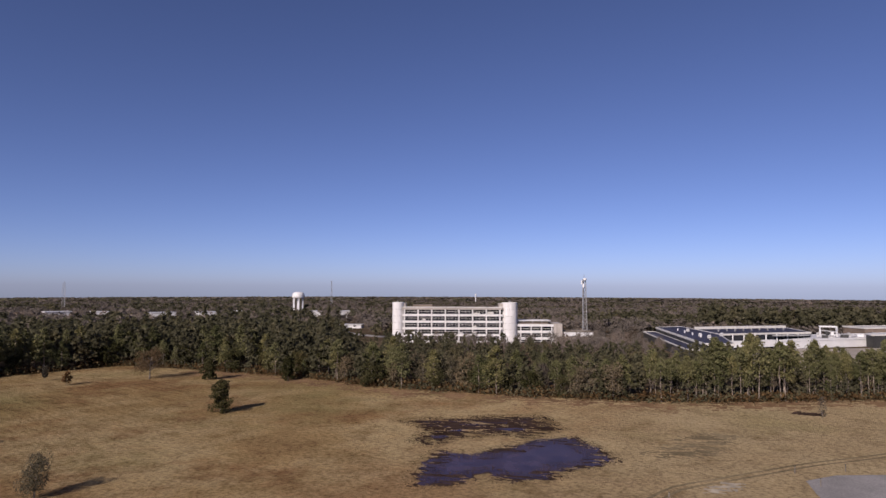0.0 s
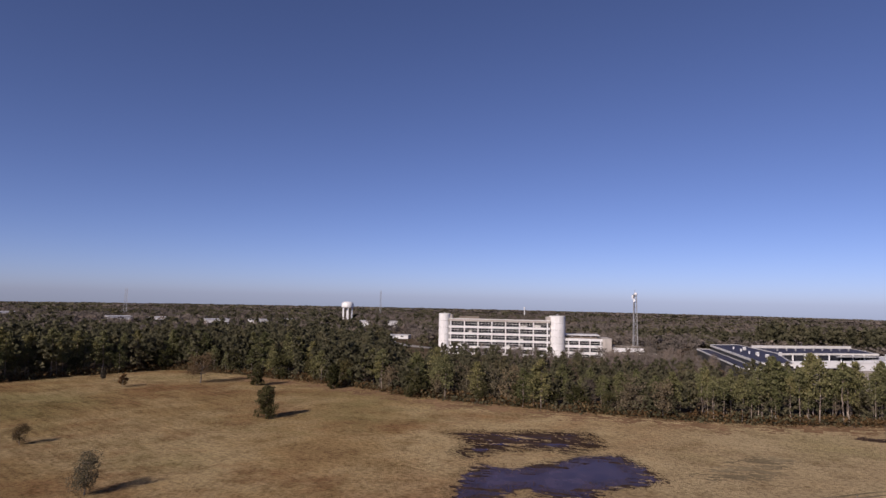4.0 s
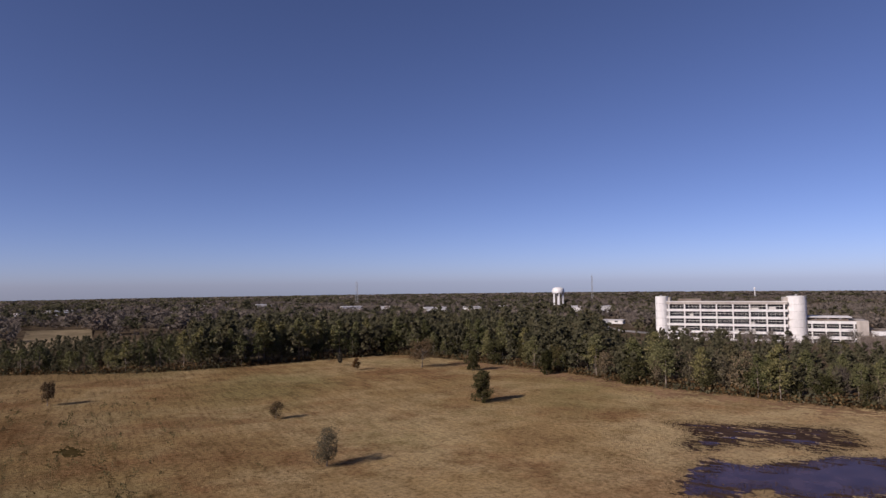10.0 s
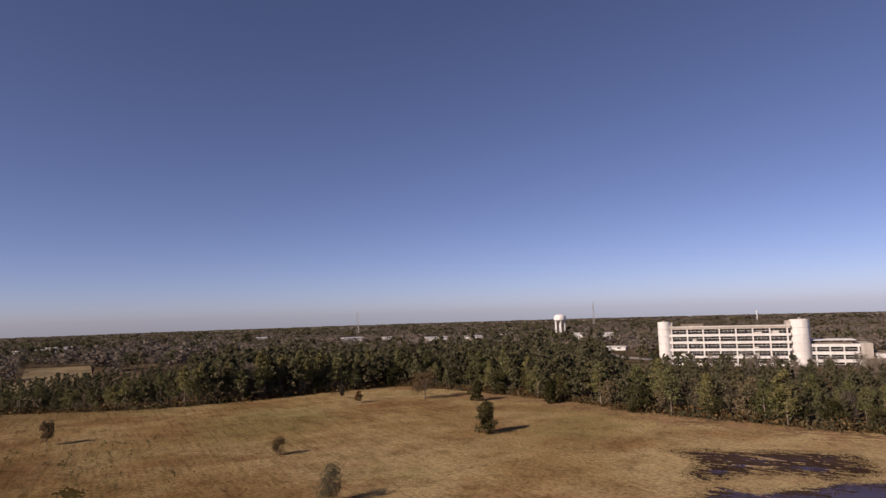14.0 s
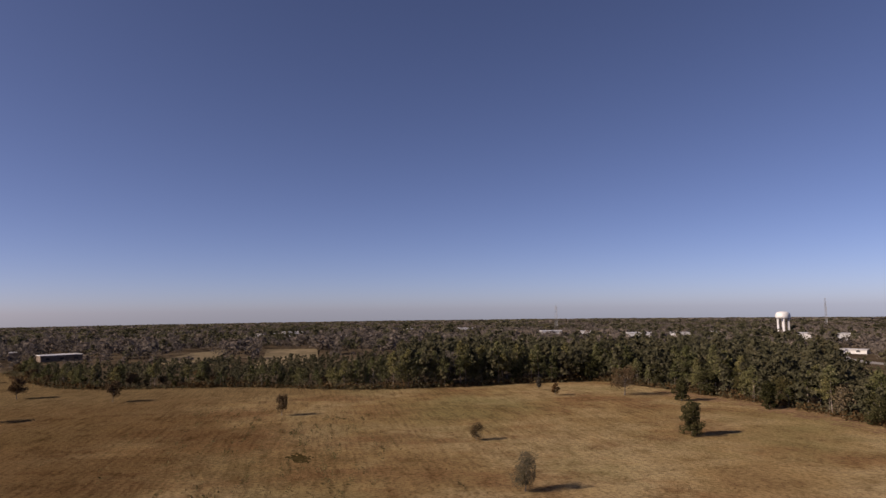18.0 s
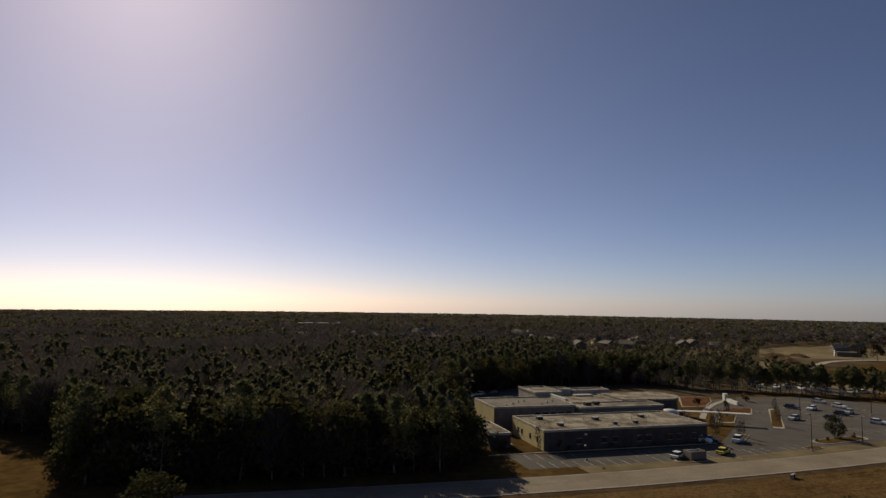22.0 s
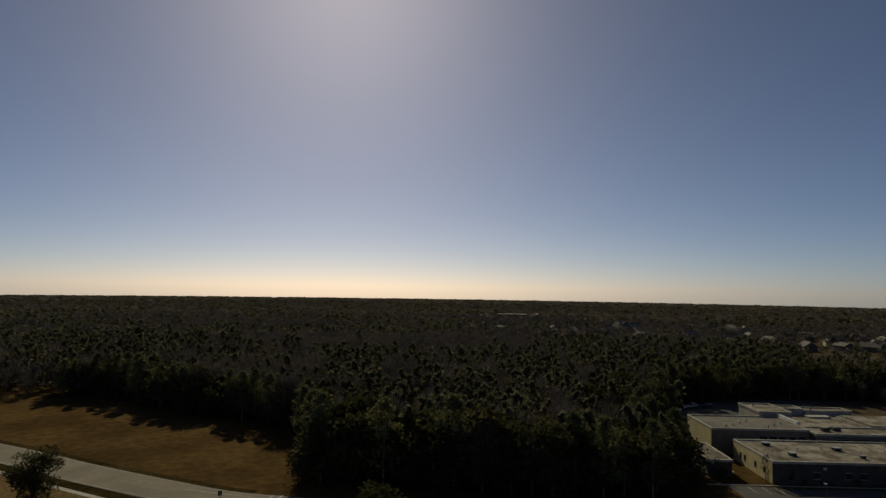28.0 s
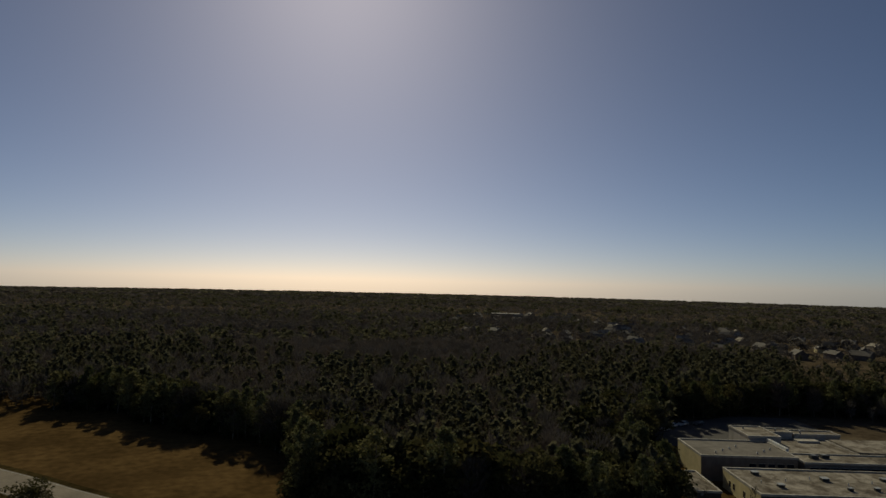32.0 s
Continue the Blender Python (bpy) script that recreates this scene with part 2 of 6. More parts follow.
def asphalt_material(name, tone, patch):
    m, n, l, b = shader(name, 0.95, spec=0.08)
    c = ramp_of(n, l, noise_of(n, l, 0.12, 6, rough=0.6), [(0.3, tuple(x * 0.72 for x in tone)), (0.6, tone), (0.8, patch)])
    f = ramp_of(n, l, noise_of(n, l, 3.0, 5, seed=3), [(0.3, (0.8, 0.8, 0.8)), (0.7, (1.15, 1.15, 1.15))])
    l.new(mix_of(n, l, 1.0, c, f, "MULTIPLY"), b.inputs["Base Color"])
    bump_of(n, l, b, noise_of(n, l, 9, 3), 0.3, 0.01)
    return m


def water_material():
    m, n, l, b = shader("shallow_pond_water", 0.20, spec=0.07)
    c = ramp_of(n, l, noise_of(n, l, 0.25, 4), [(0.4, (0.036, 0.022, 0.036)), (0.65, (0.066, 0.042, 0.058))])
    l.new(c, b.inputs["Base Color"])
    bump_of(n, l, b, noise_of(n, l, 1.6, 3), 0.12, 0.05)
    return m


def roof_material():
    """An old gravelled roof: pale worn patches, ponding stains and seams."""
    m, n, l, b = shader("gravel_roof", 1.0, spec=0.05)
    c = ramp_of(n, l, noise_of(n, l, 0.16, 8, rough=0.7), [(0.34, (0.105, 0.086, 0.068)), (0.46, (0.195, 0.163, 0.128)), (0.57, (0.335, 0.290, 0.236)), (0.66, (0.22, 0.186, 0.148)), (0.76, (0.27, 0.228, 0.182))])
    s = ramp_of(n, l, noise_of(n, l, 0.30, 7, (1.0, 0.45, 1.0, 0.3), seed=15, rough=0.75), [(0.40, (0.52, 0.48, 0.45)), (0.50, (1.0, 1.0, 1.0)), (0.70, (1.12, 1.1, 1.08))])
    f = ramp_of(n, l, noise_of(n, l, 2.5, 5, seed=6), [(0.3, (0.8, 0.8, 0.8)), (0.7, (1.15, 1.15, 1.15))])
    l.new(mix_of(n, l, 1.0, mix_of(n, l, 1.0, c, s, "MULTIPLY"), f, "MULTIPLY"), b.inputs["Base Color"])
    bump_of(n, l, b, noise_of(n, l, 9, 3), 0.3, 0.02)
    return m


FIELD, FLOOR = field_material(), floor_material()
ROAD = asphalt_material("worn_road_asphalt", (0.228, 0.184, 0.138), (0.285, 0.235, 0.180))
PAD = asphalt_material("pale_pad_asphalt", (0.27, 0.25, 0.235), (0.32, 0.30, 0.28))
DRIVE = asphalt_material("old_drive_asphalt", (0.145, 0.120, 0.096), (0.19, 0.16, 0.13))
LOT = asphalt_material("parking_asphalt", (0.102, 0.090, 0.082), (0.135, 0.118, 0.106))
WATER = water_material()
MUD = plain("wet_black_mud", (0.070, 0.045, 0.036), 1.0, wear=0.45, scale=0.8, spec=0.0)
CONCRETE = plain("concrete", (0.38, 0.325, 0.265), 0.85, wear=0.25, scale=1.2)
WHITE_WALL = plain("white_precast_concrete", (0.70, 0.675, 0.650), 0.75, wear=0.10, scale=0.5, stain=0.10)
GREY_WALL = plain("grey_stucco", (0.215, 0.170, 0.135), 0.85, wear=0.18, scale=0.6, stain=0.15)
BRICK_WALL = plain("dark_brown_brick", (0.098, 0.076, 0.064), 0.9, wear=0.25, scale=0.8, stain=0.15)
HALL_ROOF = plain("grey_felt_roof", (0.205, 0.178, 0.150), 0.95, wear=0.3, scale=0.5, spec=0.05)
CREAM_WALL = plain("cream_stucco", (0.64, 0.51, 0.27), 0.85, wear=0.15, scale=0.6, stain=0.12)
GRAVEL_ROOF = roof_material()
TRIM = plain("pale_metal_trim", (0.60, 0.57, 0.52), 0.5, wear=0.12)
DARK_ROOF = plain("dark_membrane_roof", (0.045, 0.042, 0.065), 0.7, wear=0.3, scale=0.25)
WHITE_METAL = plain("white_sheet_metal", (0.66, 0.645, 0.63), 0.45, wear=0.08)
STEEL = plain("galvanised_steel", (0.40, 0.39, 0.38), 0.55, metal=0.2, wear=0.25)
DARK_STEEL = plain("dark_painted_steel", (0.05, 0.048, 0.045), 0.55, wear=0.3)
PAINT_LINE = plain("road_marking_paint", (0.42, 0.395, 0.35), 0.8, wear=0.35, scale=2)
RUBBER = plain("tyre_rubber", (0.025, 0.025, 0.027), 0.9)
DIRT = plain("bare_dirt", (0.10, 0.065, 0.04), 1.0, wear=0.4, scale=0.5, spec=0.0)
VERGE = plain("short_verge_grass", (0.122, 0.073, 0.030), 1.0, wear=0.38, scale=0.4, spec=0.0)
SHINGLE = plain("brown_roof_shingles", (0.15, 0.122, 0.10), 0.9, wear=0.3, scale=0.8)
ROOF_EDGE = plain("weathered_parapet_cap", (0.46, 0.40, 0.33), 0.7, wear=0.3, scale=0.8)
PALE_GRASS = plain("pale_short_grass", (0.225, 0.175, 0.108), 1.0, wear=0.35, scale=0.12, spec=0.0)
BROWN_WALL = plain("brown_brick_wall", (0.20, 0.15, 0.115), 0.9, wear=0.25, scale=0.7)
OLIVE_GRASS = plain("coarse_olive_grass", (0.062, 0.044, 0.018), 1.0, wear=0.45, scale=0.6, spec=0.0)
PALE_ROOF = plain("pale_metal_roof", (0.60, 0.575, 0.55), 0.45, wear=0.15, spec=0.5)


def glass_material():
    m, n, l, b = shader("dark_window_glass", 0.12, spec=0.6)
    l.new(ramp_of(n, l, noise_of(n, l, 0.3, 2), [(0.3, (0.012, 0.013, 0.017)), (0.7, (0.035, 0.036, 0.042))]), b.inputs["Base Color"])
    return m


GLASS = glass_material()

# ---- building blocks ----


class Shape:
    """Vertices and faces gathered for one mesh."""

    def __init__(self):
        self.v, self.f = [], []

    def box(self, x0, y0, z0, x1, y1, z1, m=None):
        k = len(self.v)
        for z in (z0, z1):
            for x, y in ((x0, y0), (x1, y0), (x1, y1), (x0, y1)):
                p = Vector((x, y, z))
                self.v.append(m @ p if m else p)
        self.f += [[k + i for i in q] for q in ((3, 2, 1, 0), (4, 5, 6, 7), (0, 1, 5, 4), (1, 2, 6, 5), (2, 3, 7, 6), (3, 0, 4, 7))]
        return self

    def beam(self, a, b, w, w2=None, sides=4):
        """A straight bar from a to b, w thick."""
        a, b = Vector(a), Vector(b)
        d = (b - a).normalized()
        u = d.orthogonal().normalized()
        s = d.cross(u)
        k = len(self.v)
        for p, r in ((a, w / 2), (b, (w if w2 is None else w2) / 2)):
            for i in range(sides):
                t = 2 * math.pi * (i + 0.5) / sides
                self.v.append(p + (u * math.cos(t) + s * math.sin(t)) * r * (1.414 if sides == 4 else 1))
        for i in range(sides):
            j = (i + 1) % sides
            self.f.append([k + i, k + j, k + sides + j, k + sides + i])
        self.f += [[k + i for i in reversed(range(sides))], [k + sides + i for i in range(sides)]]
        return self

    def lathe(self, x, y, rings, sides=16, cap=True):
        """Rings of (radius, height) round an upright axis."""
        k = len(self.v)
        for r, z in rings:
            for i in range(sides):
                t = 2 * math.pi * i / sides
                self.v.append(Vector((x + r * math.cos(t), y + r * math.sin(t), z)))
        for a in range(len(rings) - 1):
            for i in range(sides):
                j = (i + 1) % sides
                self.f.append([k + a * sides + i, k + a * sides + j, k + (a + 1) * sides + j, k + (a + 1) * sides + i])
        if cap:
            self.f += [[k + i for i in reversed(range(sides))], [k + (len(rings) - 1) * sides + i for i in range(sides)]]
        return self

    def slab(self, outline, z0, z1):
        """A flat piece of any outline (counter-clockwise)."""
        k, n = len(self.v), len(outline)
        self.v += [Vector((x, y, z0)) for x, y in outline] + [Vector((x, y, z1)) for x, y in outline]
        self.f.append([k + n + i for i in range(n)])
        self.f.append([k + i for i in reversed(range(n))])
        self.f += [[k + i, k + (i + 1) % n, k + n + (i + 1) % n, k + n + i] for i in range(n)]
        return self

    def mesh(self, name, material, smooth=False):
        me = bpy.data.meshes.new(name)
        me.from_pydata([tuple(p) for p in self.v], [], self.f)
        me.materials.append(material)
        if smooth:
            me.shade_smooth()
        return me


def part(name, shape, material, parent, label="", smooth=False):
    ob = new(name, shape.mesh(name, material, smooth) if isinstance(shape, Shape) else shape)
    ob.parent = parent
    if label:
        ob["label"] = label
    return ob


def thing(name, label, category, m=None, group="", kind=""):
    ob = tagged(new(name), label, category, group, kind)
    if m is not None:
        ob.matrix_basis = m
    return ob


def solid(name, shape, material, label, category, kind="", group="", smooth=False):
    return tagged(new(name, shape.mesh(name, material, smooth)), label, category, group, kind)


def fast_mesh(name, verts, tris, material):
    """A triangle mesh from arrays."""
    me = bpy.data.meshes.new(name)
    nv, nf = len(verts), len(tris)
    me.vertices.add(nv)
    me.vertices.foreach_set("co", np.ascontiguousarray(verts, np.float32).ravel())
    me.loops.add(nf * 3)
    me.loops.foreach_set("vertex_index", np.ascontiguousarray(tris, np.int32).ravel())
    me.polygons.add(nf)
    me.polygons.foreach_set("loop_start", np.arange(0, nf * 3, 3, dtype=np.int32))
    me.materials.append(material)
    me.update(calc_edges=True)
    return me


def inside(poly, x, y):
    """Which of the points lie within an outline."""
    x, y = np.asarray(x, float), np.asarray(y, float)
    hit = np.zeros(x.shape, bool)
    n = len(poly)
    for i in range(n):
        (x0, y0), (x1, y1) = poly[i], poly[(i + 1) % n]
        if y0 == y1:
            continue
        c = ((y0 > y) != (y1 > y)) & (x < (x1 - x0) * (y - y0) / (y1 - y0) + x0)
        hit ^= c
    return hit


def off_line(line, x, y):
    """How far the points lie from a broken line."""
    best = np.full(np.asarray(x).shape, 1e9)
    for (x0, y0), (x1, y1) in zip(line, line[1:]):
        dx, dy = x1 - x0, y1 - y0
        s = np.clip(((x - x0) * dx + (y - y0) * dy) / (dx * dx + dy * dy), 0, 1)
        best = np.minimum(best, np.hypot(x - x0 - s * dx, y - y0 - s * dy))
    return best


def smooth_line(pts, step=4.0):
    """Points along a soft curve through pts."""
    out = []
    for i in range(len(pts) - 1):
        p0, p1, p2, p3 = (np.array(pts[max(0, min(len(pts) - 1, i + k))], float) for k in (-1, 0, 1, 2))
        n = max(2, int(np.linalg.norm(p2 - p1) / step))
        for s in np.linspace(0, 1, n, endpoint=False):
            out.append(tuple(0.5 * (2 * p1 + (p2 - p0) * s + (2 * p0 - 5 * p1 + 4 * p2 - p3) * s ** 2 + (3 * p1 - p0 - 3 * p2 + p3) * s ** 3)))
    out.append(tuple(map(float, pts[-1])))
    return out


def ribbon(line, left, right, z0, z1):
    """A strip along a line, from left to right metres off it; widths may be numbers or functions of the share along."""
    sh, n = Shape(), len(line)
    for i, p in enumerate(line):
        a, b = np.array(line[max(0, i - 1)]), np.array(line[min(n - 1, i + 1)])
        d = (b - a) / np.linalg.norm(b - a)
        nrm = np.array((-d[1], d[0]))
        s = i / (n - 1)
        lo, ro = (w(s) if callable(w) else w for w in (left, right))
        g = ground_z(*p)
        for o, z in ((lo, z0), (lo, z1), (ro, z1), (ro, z0)):
            q = np.array(p) + nrm * o
            sh.v.append(Vector((q[0], q[1], z + g)))
    for i in range(n - 1):
        for j in range(4):
            k = (j + 1) % 4
            sh.f.append([4 * i + j, 4 * i + k, 4 * i + 4 + k, 4 * i + 4 + j])
    sh.f += [[0, 1, 2, 3], [4 * n - 1, 4 * n - 2, 4 * n - 3, 4 * n - 4]]
    return sh


FALL = 0.0135


def ground_z(x, y):
    """The country falls away gently beyond the near fields."""
    return -FALL * np.maximum(0.0, np.hypot(x, y) - 480.0)


# ---- plan ----
FIELD_EDGE = [(150, 262), (95, 252), (34, 231), (-4, 208), (-34, 195), (-77, 188), (-116, 186), (-130, 189), (-168, 191), (-200, 190), (-238, 184), (-249, 146), (-255, 101),
              (-268, 70), (-290, 46), (-306, 16), (-322, -27), (-356, -52), (-430, -78), (-480, -118)]
MAIN_ROAD = [(170, -262), (110, -208), (58, -163), (43, -149), (22, -131), (7, -120), (-20, -109), (-50, -98.5), (-85, -87), (-110, -80), (-150, -70.5), (-180, -65.5), (-210, -61.5),
             (-235, -59), (-255, -60.5), (-275, -67), (-318, -83), (-370, -103), (-462, -137), (-600, -188)]
ROAD_LINE = smooth_line(MAIN_ROAD, 4)
SIDE_ROAD = smooth_line([(-4, -113), (-1, -98), (6, -70), (22, -45), (52, -30), (110, -22)], 3)
LOT_EDGE = [(-86, -97.5), (-113, -89.5), (-140, -82.5), (-163, -78.5), (-183, -74.5), (-228, -72), (-258, -80), (-256, -104), (-246, -128), (-226, -139), (-196, -141), (-181, -113),
            (-166, -104), (-143, -93), (-99, -105), (-90, -111)][::-1]
CLEARING = [(-384, 43), (-408, 92), (-560, 124), (-585, 84), (-470, 66)]
LAWN = [(-285, -98), (-345, -107), (-420, -134), (-520, -178), (-640, -250), (-660, -340), (-520, -310), (-420, -250), (-330, -200), (-285, -150)]

STRIP = [(-452, 27), (-449, 2), (-482, -4), (-560, 20), (-600, 52), (-540, 44)]
# far buildings: x, y, width, depth, height, wall, roof kind
FAR_BUILDINGS = [(-296, 440, 20, 12, 0.9), (-722, 470, 28, 22, 6.5), (-684, 497, 20, 20, 6), (-584, 498, 26, 20, 6), (-557, 536, 20, 18, 6), (-538, 566, 13, 16, 6.5), (-455, 604, 13, 16, 6.5), (-436, 634, 13, 16, 6),
                 (-845, 112, 40, 20, 7), (-900, 146, 60, 22, 8), (-985, 195, 66, 24, 8.5), (-780, 228, 52, 20, 6), (-852, 146, 36, 20, 6), (-571, -103, 8, 8, 6),
                 (-545, -70, 27, 16, 4.2), (-350, -910, 44, 22, 7),
                 (-1140, 420, 30, 26, 7), (-1010, 480, 24, 22, 7)]
_r = random.Random(8)
HOUSES = [(x + _r.uniform(-9, 9), y + _r.uniform(-9, 9)) for x, y in
          ((-150, -580), (-176, -578), (-200, -560), (-222, -572), (-224, -540), (-238, -512), (-232, -478), (-258, -530), (-276, -500), (-292, -542), (-262, -566), (-310, -560), (-328, -548), (-362, -612),
           (-340, -590), (-282, -446), (-304, -470), (-318, -430), (-346, -416), (-362, -412), (-384, -410), (-330, -390), (-400, -440), (-372, -460), (-350, -490), (-410, -480), (-392, -520), (-430, -540),
           (-420, -400), (-444, -430), (-462, -470), (-440, -380), (-480, -410), (-500, -450), (-380, -360), (-410, -345), (-352, -350), (-450, -340), (-486, -360), (-470, -310), (-516, -390))]
HOUSES += [(-d * math.sin(radians(a)), d * math.cos(radians(a))) for a, d in
           [(_r.uniform(152, 165), _r.uniform(820, 1120)) for _ in range(34)] + [(_r.uniform(136, 152), _r.uniform(620, 900)) for _ in range(26)]]
HOUSES += [(-566, -268), (-584, -262)]
WATER_TOWER = (-563.2, 708.3)
HOOD = [(-130, -600), (-190, -540), (-215, -465), (-262, -425), (-300, -380), (-282, -290), (-340, -290), (-470, -290), (-560, -380), (-520, -520), (-400, -640), (-250, -640)]
# ---- ground ----


def build_ground():
    rings = np.concatenate([np.linspace(0, 480, 13), np.geomspace(520, 4900, 26)])
    n = 96
    v, t = [(0, 0, -0.06)], []
    for r in rings[1:]:
        for i in range(n):
            a = 2 * math.pi * i / n
            x, y = r * math.cos(a), r * math.sin(a)
            v.append((x, y, ground_z(x, y) - 0.06))
    for i in range(n):
        t.append((0, 1 + i, 1 + (i + 1) % n))
    for k in range(len(rings) - 2):
        for i in range(n):
            a, b = 1 + k * n + i, 1 + k * n + (i + 1) % n
            t += [(a, a + n, b), (b, a + n, b + n)]
    ob = new("ground", fast_mesh("ground", np.array(v), np.array(t), FLOOR))
    tagged(ob, "brown leaf-littered woodland ground running to the horizon", "ground", kind="structure")


def left_side(line, off):
    out = []
    for i, p in enumerate(line):
        a, b = np.array(line[max(0, i - 1)]), np.array(line[min(len(line) - 1, i + 1)])
        d = (b - a) / np.linalg.norm(b - a)
        out.append((p[0] - d[1] * off, p[1] + d[0] * off))
    return out


build_ground()
ROAD_EAST_WEST = [p for p in ROAD_LINE if p[0] > -478]
# the road runs from east to west: its right side looks north on the field
field_outline = FIELD_EDGE + [(x, y) for x, y in reversed(left_side(ROAD_EAST_WEST, -5.2))] + [(230, -200), (230, 200)]
FIELD_POLY = field_outline
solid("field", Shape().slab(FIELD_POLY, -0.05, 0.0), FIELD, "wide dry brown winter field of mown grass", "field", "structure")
verge_outline = left_side(ROAD_EAST_WEST, 5.2) + [(-480, -190), (-330, -180), (-262, -140), (-180, -145), (-146, -170), (-96, -165), (-84, -110), (-20, -140), (-10, -200), (60, -262), (160, -300)]
solid("roadside_grass", Shape().slab(verge_outline, -0.05, -0.004), VERGE, "dry tan roadside grass by the road", "grass", "structure")


def wide(s):
    return 5.0 if s < 0.62 else 5.0 + min(1.0, (s - 0.62) / 0.15) * 3.6


solid("road", ribbon(ROAD_LINE, lambda s: wide(s), lambda s: -5.0, -0.04, 0.03), ROAD, "worn pale grey two-lane asphalt road", "road", "structure")
solid("side_road", ribbon(SIDE_ROAD, 4.4, -4.4, -0.04, 0.024), ROAD, "short grey side road meeting the main road", "road", "structure")
solid("kerb", ribbon([p for p in ROAD_LINE if -236 < p[0] < -6], -5.0, -5.25, -0.04, 0.12), CONCRETE, "pale concrete kerb along the road", "kerb", "structure")
solid("roadside_ditch", ribbon([p for p in ROAD_LINE if -250 < p[0] < -10], -5.3, -7.4, -0.04, 0.008), DIRT, "dark bare dirt strip beside the road", "ditch", "structure")
solid("roadside_ditch", ribbon([p for p in ROAD_LINE if 6 < p[0] < 150], 7.0, 5.05, -0.04, 0.012), OLIVE_GRASS, "dark dirt edge of the road", "ditch", "structure")
solid("pavement", ribbon(smooth_line([(150, -232), (95, -186), (43, -137.5), (22, -119.8), (3.2, -107.2)], 4), 0.6, -0.6, -0.04, 0.05), CONCRETE, "narrow pale concrete footpath along the road", "footpath", "structure")
solid("footpath_strip", ribbon(smooth_line([(150, -232), (95, -186), (43, -137.5), (22, -119.8), (6, -109)], 4), lambda s: 4.4 - 1.0 * s, 0.62, -0.04, 0.012), OLIVE_GRASS, "dark olive coarse grass between the road and the footpath", "grass", "structure")
solid("lot_verge", ribbon([p for p in ROAD_LINE if -262 < p[0] < -92], 15.0, 5.02, -0.04, 0.006), PALE_GRASS, "tan dry grass verge between the road and the parking lot", "grass", "structure")
solid("parking_lot", Shape().slab(LOT_EDGE, -0.05, 0.012), LOT, "dark asphalt parking lot before the low building", "parking lot", "structure")
solid("asphalt_pad", Shape().slab([(8.5, 129.5), (9.5, 122), (12, 110), (60, 108), (62, 150), (30, 144), (20, 139), (13.5, 135.5)], -0.03, 0.02), PAD, "pale grey asphalt pad in the field", "pad", "structure")
loop_out = [(38.8 + 11 * math.cos(a), -106.6 + 10 * math.sin(a)) for a in np.linspace(0, 2 * math.pi, 36, endpoint=False)]
solid("turning_loop", Shape().slab(loop_out, -0.03, 0.026), DRIVE, "grey asphalt turning loop", "drive", "structure")
solid("loop_island", Shape().slab([(39.6 + 6.0 * math.cos(a), -108.7 + 5.0 * math.sin(a)) for a in np.linspace(0, 2 * math.pi, 28, endpoint=False)], 0.0, 0.16), VERGE, "round grass island with a kerb in the turning loop", "traffic island", "structure")
solid("kerb", ribbon([(38.8 + 11.1 * math.cos(a), -106.6 + 10.1 * math.sin(a)) for a in np.linspace(-1.2, 2.9, 40)], 0.15, -0.15, -0.03, 0.12), CONCRETE, "pale kerb round the turning loop", "kerb", "structure")
solid("kerb", ribbon([(39.6 + 6.1 * math.cos(a), -108.7 + 5.1 * math.sin(a)) for a in np.linspace(0, 6.2, 40)], 0.15, -0.15, -0.03, 0.18), CONCRETE, "pale kerb round the loop's island", "kerb", "structure")
solid("grass_strip", Shape().slab(STRIP, -0.04, 0.015), PALE_GRASS, "dull green-brown grass strip between the woods", "clearing", "structure")
solid("clearing", Shape().slab(CLEARING[::-1], -0.04, 0.02), PALE_GRASS, "brown grass clearing in the woods", "clearing", "structure")
lawn = Shape().slab([(x, y) for x, y in LAWN], -0.05, 0.0)
for p in lawn.v:
    p.z += ground_z(p.x, p.y) + 0.02
solid("lawn", lawn, PALE_GRASS, "pale grass lawn by the far bend of the road", "lawn", "structure")

solid("gravel_drive", ribbon(smooth_line([(-330, -170), (-351, -179), (-378, -191), (-401, -200), (-425, -206), (-456, -206.5), (-480, -200), (-520, -186)], 6), 2.4, -2.4, -0.02, 0.06), CONCRETE, "pale gravel drive curving over the lawn", "drive", "structure")
solid("office_drive", ribbon(smooth_line([(-296, 428), (-280, 404), (-262, 384), (-238, 372), (-214, 366)], 5), 5.0, -5.0, -0.03, 0.03), PAD, "pale asphalt drive leading to the offices", "drive", "structure")
solid("gravel_lot", Shape().slab([(-256, -156), (-247, -146), (-268, -120), (-281, -118), (-288, -136), (-272, -164)], -0.03, 0.03), DRIVE, "grey worn lot behind the tree row", "lot", "structure")


